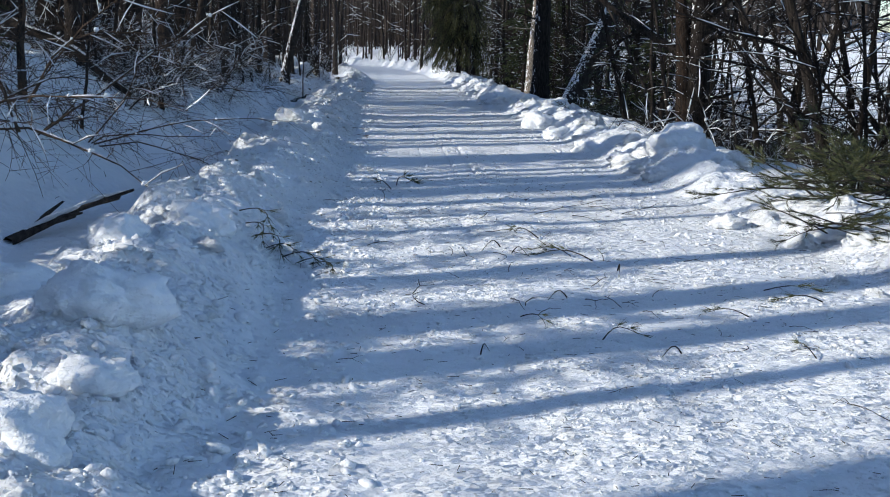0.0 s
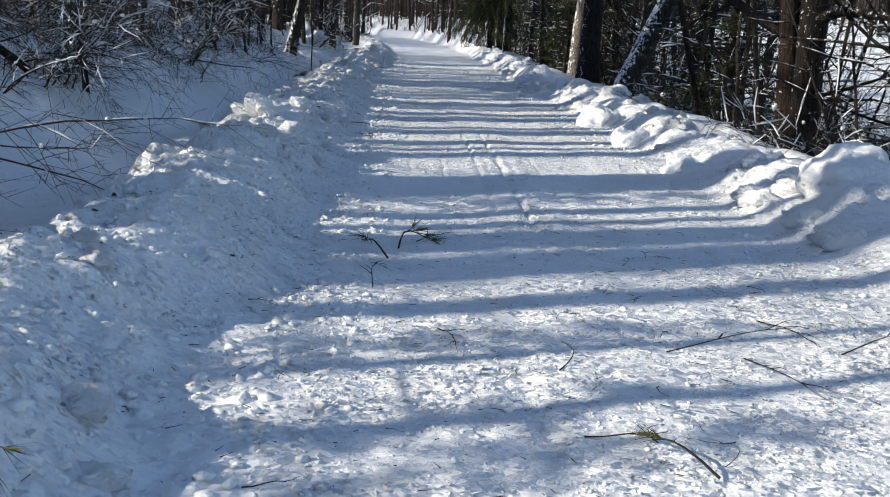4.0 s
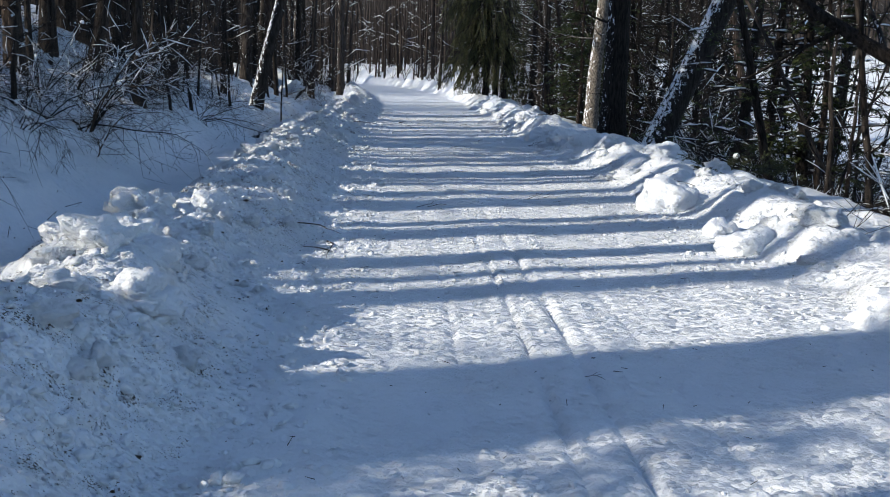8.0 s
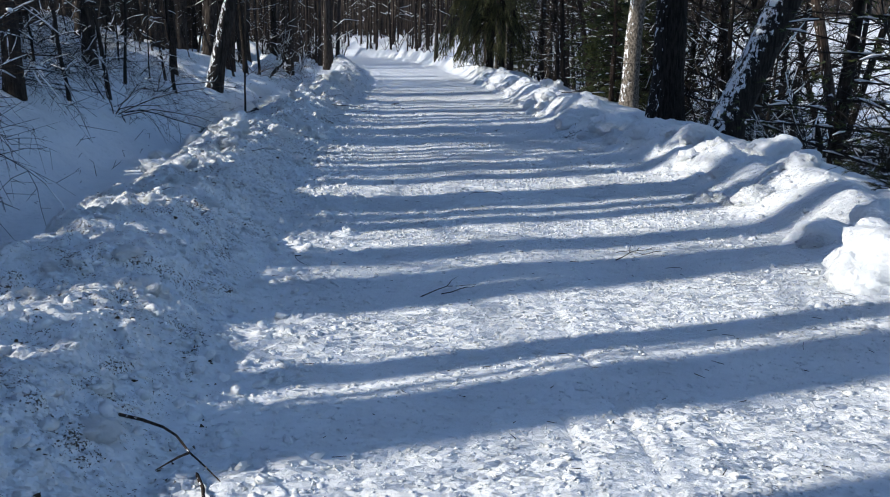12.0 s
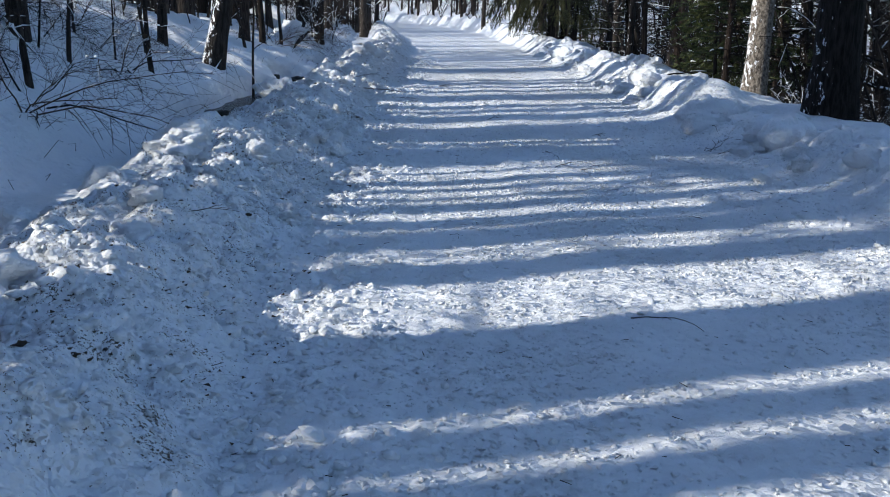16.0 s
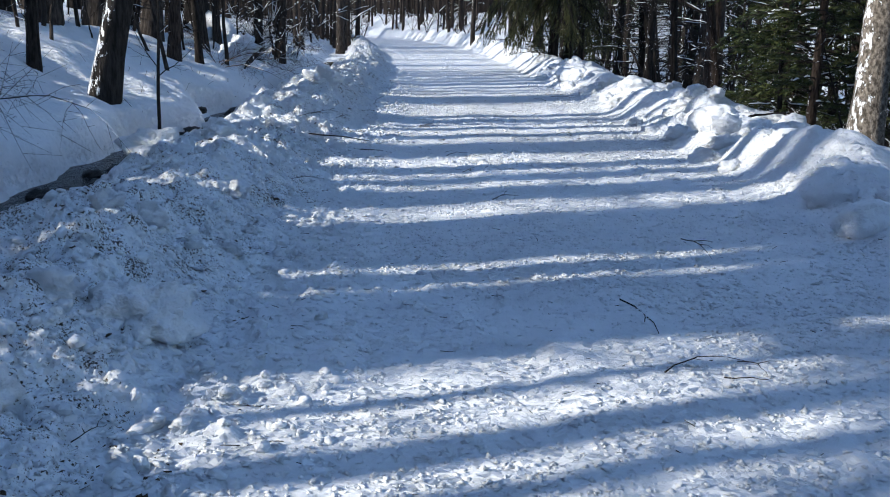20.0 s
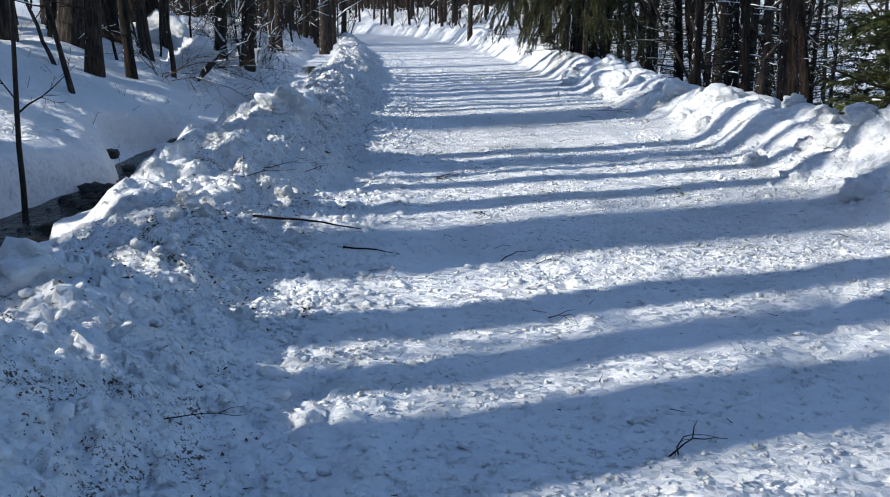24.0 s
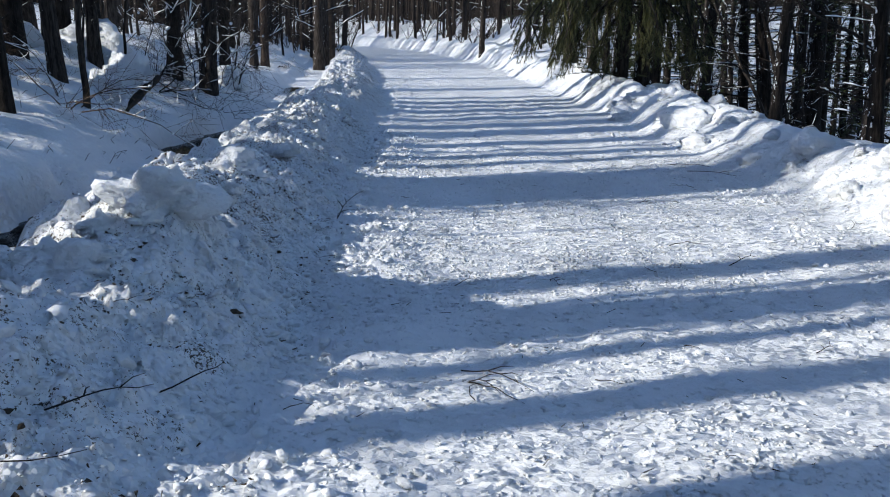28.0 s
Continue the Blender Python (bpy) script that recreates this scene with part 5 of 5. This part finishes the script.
lay(((1.05, 32.45, 46, 0.9), (-0.71, 32.41, -87, 0.9), (-0.08, 34.16, -89, 0.9), (-2.34, 41.36, -44, 0.36), (-1.98, 39.75, -88, 0.35), (-3.33, 44.81, 84, 0.89), (0.25, 15.86, -35, 0.12), (0.36, 9.03, 24, 0.42), (1.27, 10.21, -66, 0.64), (-1.83, 38.15, 50, 0.35)), "twigs on the trail")
# thick sticks
stick = Kind(lambda: tagged(make_twig(random.Random(720), 1.0, 0.018, 0, 0.06, BARK_DARK), "snow-dusted dark stick lying at the foot of the bank", "stick"))
stick.place(-3.55, 38.9, -13, 0.62, (0, 3), long=1.4)
stick.place(-2.85, 38.47, -22, 0.45)
red = Kind(lambda: tagged(make_twig(random.Random(721), 1.0, 0.009, 1, 0.05, BARK_RED), "red-barked broken branch at the edge of the trail", "branch"))
red.place(-1.9, 19.95, -50, 0.75)
red.place(-1.56, 19.7, -84, 0.8)
stick.place(1.55, 39.0, 35, 0.9, label="dark stick leaning on the plowed bank")
log = Kind(lambda: tagged(make_twig(random.Random(722), 1.0, 0.06, 5, 0.05, BARK_SNOW), "dark rotten log lying behind the plowed bank", "log"))
log_end = log.place(-3.6, 8.3, 75, 0.8, (0, -6), long=2.4)
log_snow = Tubes()
log_snow.tube([(0.1, 0.02, 0.05), (0.3, 0.03, 0.075), (0.5, 0.03, 0.07), (0.7, 0.03, 0.085), (0.92, 0.0, 0.05)], [0.015, 0.032, 0.025, 0.034, 0.01], 7)
part("snow", log_snow.mesh("snow", SNOW), log_end, "snow lying along the log")


def make_sprig(rng, tufts, length, bow, mat=NEEDLE, count=16, long=0.11):
    t, g = Tubes(), Tubes()
    n = 5
    pts = [Vector((length * k / n, bow * length * math.sin(2.2 * k / n), 0.015 + 0.05 * math.sin(math.pi * k / n))) for k in range(n + 1)]
    t.tube(pts, taper(0.005, n, 0.4), 5)
    root = tagged(new("pine_sprig", t.mesh("pine_sprig", TWIG)), "broken pine sprig with green needle tufts on the snow", "sprig")
    for c in range(tufts):
        f = 1 - 0.75 * c / max(tufts, 1)
        k = min(int(f * n), n - 1)
        p = pts[k].lerp(pts[k + 1], f * n - k)
        d = (pts[k + 1] - pts[k]).normalized() + Vector((0, rng.uniform(-0.7, 0.7), 0.12))
        e = Tubes()
        q = p + d.normalized() * 0.06
        e.tube([p, q], [0.003, 0.002], 3, False)
        needles(rng, e, q, d, count, long, 0.0022, 0.55)
        part("tuft", e.mesh("tuft", mat), root, "green needle tuft")
    return root


sprigs = [Kind(lambda i=i: make_sprig(random.Random(740 + i), (1, 3, 5, 5)[i], (0.12, 0.3, 0.42, 0.25)[i], (0.1, 0.2, -0.2, 0.5)[i])) for i in range(4)]
for x, y, turn, k, size in ((0.45, 8.25, 200, 0, 1.2), (0.53, 8.0, 20, 0, 1.0), (1.15, 7.85, 165, 2, 1.1), (1.0, 8.0, 150, 2, 0.9), (0.8, 8.7, 110, 1, 1.2), (1.29, 7.5, 260, 0, 1.3), (0.81, 6.6, 190, 0, 1.0), (0.47, 6.1, 300, 1, 0.7),
                            (0.9, 5.6, 30, 1, 0.9), (1.3, 5.4, 200, 0, 1.0), (0.2, 5.3, 60, 0, 0.9), (1.9, 6.2, 140, 1, 0.8), (2.2, 6.9, 10, 2, 0.9), (2.5, 6.6, 170, 1, 1.0), (2.0, 5.3, 80, 1, 0.8),
                            (-0.65, 12.0, 100, 1, 1.5), (-0.6, 12.3, 40, 3, 1.5), (-0.5, 40.65, 300, 1, 0.8), (2.4, 23.2, 190, 2, 0.9), (2.6, 23.6, 30, 1, 0.8)):
    sprigs[k].place(x, y, turn, size, group="pine sprigs on the trail")
for x, y, turn, size, tilt in ((-1.62, 7.95, -45, 1.0, (0, 14)), (-1.55, 7.85, -70, 0.9, (0, 16)), (-1.45, 7.7, -60, 1.0, (0, 14)), (-1.22, 7.55, -35, 1.0, (0, 6)), (-1.1, 7.45, -25, 0.9, (0, 5)), (-1.0, 7.4, -60, 0.9, (0, 6)), (-1.35, 7.6, -20, 0.8, (0, 8))):
    sprigs[3].place(x, y, turn, size, tilt, z=gz(x, y) + 0.02, label="drooping pine sprig fallen on the plowed bank", group="pine sprigs on the bank")


def make_bough():
    """A broken white pine bough: a stem with side shoots full of long needles."""
    r = random.Random(760)
    root = tagged(new("pine_bough"), "broken green pine bough lying on the plowed bank", "bough")
    for k in range(15):
        b, g = Tubes(), Tubes()
        w = r.uniform(-2.2, 2.2)
        line = wander(r, (r.uniform(-0.3, 0.3), r.uniform(-0.3, 0.3), 0.1 + 0.25 * r.random()), (-math.cos(w), math.sin(w), r.uniform(-0.1, 0.45)), r.uniform(0.7, 1.5), 5, 0.14, -0.05)
        b.tube(line, taper(0.012, 5, 0.25), 4, False)
        for c in range(11):
            f = r.uniform(0.2, 1)
            i = min(int(f * 5), 4)
            p = line[i].lerp(line[i + 1], f * 5 - i)
            d = (line[i + 1] - line[i]).normalized() + Vector((r.uniform(-0.7, 0.7), r.uniform(-0.7, 0.7), r.uniform(-0.2, 0.4)))
            q = p + d.normalized() * r.uniform(0.08, 0.25)
            b.tube([p, q], [0.004, 0.002], 3, False)
            for e in range(3):
                needles(r, g, p.lerp(q, 0.4 + 0.3 * e), d, 10, 0.12, 0.0028, 0.5)
        shoot = part("shoot", b.mesh("shoot", TWIG), root)
        tagged(part("needles", g.mesh("needles", NEEDLE), shoot, "long green needles"), kind="stuff")
    return root


bough = Kind(make_bough)
for x, y, turn, size in ((3.9, 10.2, 20, 0.95), (4.5, 11.6, 140, 1.1), (3.35, 8.7, 60, 0.6), (4.3, 9.6, 250, 0.9), (5.0, 12.8, 200, 1.0), (3.2, 25.2, 40, 0.5), (3.5, 24.6, 160, 0.45)):
    bough.place(x, y, turn, size, z=gz(x, y) + 0.04, group="pine boughs on the bank")
bough.place(0.35, 59.0, 20, 0.7, z=gz(0.35, 59.0) - 0.02, label="green pine bough fallen at the edge of the trail")


# ---- left slope: rocks, fallen limb, grass ----
def make_rock(seed):
    root = tagged(new("rock", lump_mesh("rock", seed, 1.0, SOIL, 3, 0.25)), "dark boulder under a thick cap of snow", "rock")
    cap = part("snow_cap", lump_mesh("snow_cap", seed, 1.0, SNOW, 4, 0.36), root, "thick cap of snow")
    cap.matrix_basis = pose(-0.10, -0.08, 0.06, 3, -3, 0) @ Matrix.Diagonal((1.14, 1.16, 1.12, 1))
    return root


for x, y, sx, sy, sz, lift, rz in ((-8.3, 53.6, 0.62, 0.6, 0.50, 0.02, 0), (-7.3, 57.5, 0.45, 0.45, 0.3, 0.02, 40), (-9.6, 53.0, 0.6, 0.5, 0.35, 0.02, 70)):
    make_rock(x * 0.7).matrix_basis = pose(x, y, gz(x, y) + lift, 0, 6, rz) @ Matrix.Diagonal((sx, sy, sz, 1))


def plate_mesh(name, seed, sx, sy, sz, mat, rough):
    """A boxy slab with worn edges."""
    bm = bmesh.new()
    bmesh.ops.create_icosphere(bm, subdivisions=5, radius=1)
    off = Vector((seed, seed * 2.3, 0.4))
    for v in bm.verts:
        big_side = max(abs(v.co.x), abs(v.co.y), abs(v.co.z))
        c = v.co.lerp(v.co / big_side, 0.78)
        c = Vector((c.x * sx, c.y * sy, c.z * sz))
        v.co = c + v.co * rough * (noise.noise(c * 2.5 + off) + 0.7 * noise.noise(c * 7 + off) + 0.4 * noise.noise(c * 17 + off))
    me = bpy.data.meshes.new(name)
    bm.to_mesh(me)
    bm.free()
    me.polygons.foreach_set("use_smooth", np.ones(len(me.polygons), bool))
    me.materials.append(mat)
    return me


slab = tagged(new("rock_slab", plate_mesh("rock_slab", 3.0, 0.50, 0.40, 0.05, STONE, 0.05)), "tilted rock slab plastered with snow", "rock")
face = Vector((-0.38, -0.62, 0.69)).normalized()
down = Vector((-0.45, -0.35, -0.6))
down = (down - face * down.dot(face)).normalized()
across = down.cross(face) * -1
slab.matrix_basis = Matrix.Translation((-7.15, 51.35, max(gz(-7.15, 51.35) + 0.22, 0.5))) @ Matrix((across, down * -1, face)).transposed().to_4x4()
slab_snow = part("snow_cover", plate_mesh("snow_cover", 5.0, 0.52, 0.42, 0.07, SNOW, 0.16), slab, "crusted snow lying on the slab")
slab_snow.matrix_basis = pose(-0.03, 0.0, 0.09, 0, 0, 2)
for x, y, turn, size, tilt in ((-7.3, 53.6, 30, 1.0, 75), (-7.4, 54.4, 200, 1.1, 75), (-6.9, 54.3, 100, 1.0, 78), (-6.9, 55.6, 260, 0.9, 60), (-7.9, 54.6, 80, 1.0, 40), (-7.0, 56.8, 190, 1.0, 50)):
    shrubs[int(turn) % 6].place(x, y, turn, size, (0, tilt), label="heap of bare dead branches beside the snowy rocks")


def make_fallen_limb():
    r = random.Random(780)
    root = tagged(new("fallen_limb"), "snow-topped broken limb with hanging twigs on the slope", "limb")
    a, b = Vector((-2.2, 0.3, 1.25)), Vector((0, 0, 0))
    line = [a.lerp(b, f) + Vector((0, 0, 0.12 * math.sin(3 * f) - 0.05 * math.sin(9 * f))) for f in (0, 0.2, 0.4, 0.6, 0.8, 1)]
    t, s = Tubes(), Tubes()
    t.tube(line, [0.075, 0.07, 0.07, 0.065, 0.06, 0.045], 8)
    part("stem", t.mesh("stem", BARK_DARK), root)
    s.tube([p + Vector((0, 0, 0.055)) for p in line], [0.02, 0.035, 0.03, 0.04, 0.03, 0.012], 6)
    part("snow", s.mesh("snow", SOFT_SNOW), root, "ridge of snow along the limb")
    for k in range(30):
        t = Tubes()
        f = r.random()
        p = a.lerp(b, f) + Vector((0, 0, 0.05))
        limb_tubes(r, t, None, p, (r.uniform(-0.2, 1.2), r.uniform(-1.2, 0.2), r.uniform(-0.1, 0.7)), r.uniform(0.9, 2.2), 0.010, -0.17, 0, 1.0, 0)
        part("branch", t.mesh("branch", TWIG), root)
    return root


Kind(make_fallen_limb).place(-5.2, 17.0, 0, 1.0, z=0.82)
for x, y, turn, size in ((-6.3, 18.4, 10, 1.1), (-6.0, 21.5, 80, 1.0), (-5.6, 24.6, 190, 1.0), (-6.2, 27.0, 260, 1.0), (-5.9, 32.0, 330, 0.9)):
    shrubs[(int(x * 10) + 3) % 6].place(x, y, turn, size, (0, 22), group="shrubs of the hillside")


def make_grass(rng, label, blades, length, mat):
    t = Tubes()
    for k in range(blades):
        w, o = rng.uniform(0, 6.283), rng.uniform(0.1, 1.1)
        p = Vector((rng.uniform(-0.16, 0.16), rng.uniform(-0.16, 0.16), -0.03))
        m = p + Vector((math.cos(w) * o * 0.4, math.sin(w) * o * 0.4, 1)) * length * 0.6
        q = m + Vector((math.cos(w) * o, math.sin(w) * o, 0.15 - o * 0.7)) * length * 0.6
        e = q + Vector((math.cos(w) * o, math.sin(w) * o, -0.6)) * length * 0.3
        t.tube([p, m, q, e], [0.004, 0.0035, 0.0025, 0.001], 3, False)
    return tagged(new("grass_tuft", t.mesh("grass_tuft", mat)), label, "grass", kind="stuff")


tuft = Kind(lambda: make_grass(random.Random(790), "dark clump of dead sedge beside the stream", 110, 0.5, SEDGE))
tuft.place(-6.0, 50.1, 0, 1.3)
tuft.place(-6.3, 60.0, 0, 0.8)
for x, y, turn, size in ((-4.9, 10.3, 20, 1.1), (-4.65, 11.2, 150, 1.1), (-5.1, 11.9, 260, 1.3), (-4.5, 12.6, 80, 0.9)):
    shrubs[5].place(x, y, turn, size, (0, 20), label="drooping thin brown stems hanging over the ditch")
grng = random.Random(79)
clod_mesh = [lump_mesh("soil_clod", k + 31, 0.6, SOIL, 2, 0.9) for k in range(4)]
for k in range(110):
    y = grng.uniform(10, 52)
    x = at_u(-1.9 - 1.3 * grng.random(), y)
    ob = new("soil_clod", clod_mesh[k % 4])
    r = grng.uniform(0.006, 0.016)
    ob.matrix_basis = pose(x, y, gz(x, y) + r * 0.1, 0, 0, grng.uniform(0, 360)) @ Matrix.Diagonal((r * grng.uniform(0.8, 1.8), r, r, 1))
    tagged(ob, "dark clod of frozen soil in the plowed snow", "soil", "soil clods in the bank")


def bank_debris():
    """Specks of soil, leaf and bark in clusters on the plowed bank of the hill side."""
    r = random.Random(797)
    n = 21000
    ys, us = np.array([9 + 44 * r.random() for k in range(n)]), np.array([-1.75 - 1.5 * r.random() for k in range(n)])
    xs = centre(ys) + us
    keep = fbm(xs * 1.3, ys * 1.3, 171, 3) + 0.5 * fbm(xs * 4, ys * 4, 173, 2) > 0.20 - 0.24 * step(16, 30, ys)
    zs = ground_z(xs, ys)[0]
    t = Tubes()
    for k in np.nonzero(keep)[0]:
        s = (0.003 + 0.010 * r.random() ** 2.2) * (1.55 if ys[k] > 27 else 1.0 + 0.3 * (ys[k] > 20))
        p = Vector((xs[k], ys[k], zs[k] + 0.003))
        d = [Vector((r.uniform(-1, 1), r.uniform(-1, 1), r.uniform(-0.2, 0.8))) * s for c in range(4)]
        i = len(t.v)
        t.v += [p + v for v in d]
        t.f += [(i, i + 1, i + 2), (i, i + 1, i + 3), (i + 1, i + 2, i + 3), (i, i + 2, i + 3)]
    tagged(new("bank_debris", t.mesh("bank_debris", SOIL)), "dark specks of soil and leaf in the plowed snow", "soil", kind="stuff")


bank_debris()


def leaf_litter():
    """Needles, bark scraps and leaf bits strewn over the trail."""
    r = random.Random(801)
    n = 2600
    ys = np.array([2.5 + 11 * r.random() if k < 1500 else 13 + 38 * r.random() for k in range(n)])
    us = np.array([r.uniform(-2.2, 2.4) for k in range(n)])
    xs = centre(ys) + us
    zs = ground_z(xs, ys)[0] + 0.012
    t = Tubes()
    for k in range(n):
        w, ln = r.uniform(0, 6.283), 0.012 + 0.055 * r.random() ** 2
        d = Vector((math.cos(w), math.sin(w), r.uniform(-0.1, 0.25)))
        p = Vector((xs[k], ys[k], zs[k]))
        t.tube([p, p + d * ln], [0.0022, 0.0012], 3, False)
    tagged(new("needle_litter", t.mesh("needle_litter", TWIG)), "needles and bark scraps strewn over the snow", "litter", kind="stuff")


leaf_litter()


def stubs():
    """Small dead stems and twig ends that poke out of the snow of the slope."""
    r = random.Random(811)
    t = Tubes()
    n = 1500
    ys = np.array([r.uniform(10, 62) for k in range(n)])
    xs = centre(ys) - np.array([4.3 + 6 * r.random() ** 1.3 for k in range(n)])
    zs = ground_z(xs, ys)[0]
    for k in range(n):
        p = Vector((xs[k], ys[k], zs[k] - 0.02))
        w = r.uniform(0, 6.283)
        ln = 0.03 + 0.19 * r.random() ** 2
        d = Vector((math.cos(w) * r.uniform(0.2, 1.2), math.sin(w) * r.uniform(0.2, 1.2), r.uniform(0.15, 1.0))).normalized()
        q = p + d * ln
        e = q + Vector((r.uniform(-0.5, 0.5), r.uniform(-0.5, 0.5), r.uniform(-0.3, 0.3))) * ln
        t.tube([p, q, e], [0.0036, 0.0026, 0.0012], 3, False)
    tagged(new("stem_stubs", t.mesh("stem_stubs", TWIG)), "small dead stems poking out of the slope's snow", "stems", kind="stuff")


stubs()


# stones of the stream
stone_mesh = [lump_mesh("stone", k + 51, 0.6, STONE, 3, 0.6) for k in range(4)]
for k in range(90):
    y = grng.uniform(34.5, 47) if k < 74 else grng.uniform(50, 53)
    x = at_u(-3.95 - 0.5 * grng.random(), y)
    r = grng.uniform(0.03, 0.12)
    ob = new("stone", stone_mesh[k % 4])
    ob.matrix_basis = pose(x, y, max(gz(x, y), -0.22) + r * 0.1, 0, 0, grng.uniform(0, 360)) @ Matrix.Diagonal((r * grng.uniform(0.8, 1.6), r, r, 1))
    tagged(ob, "wet dark stone in the shallow stream", "stone", "stones in the stream")
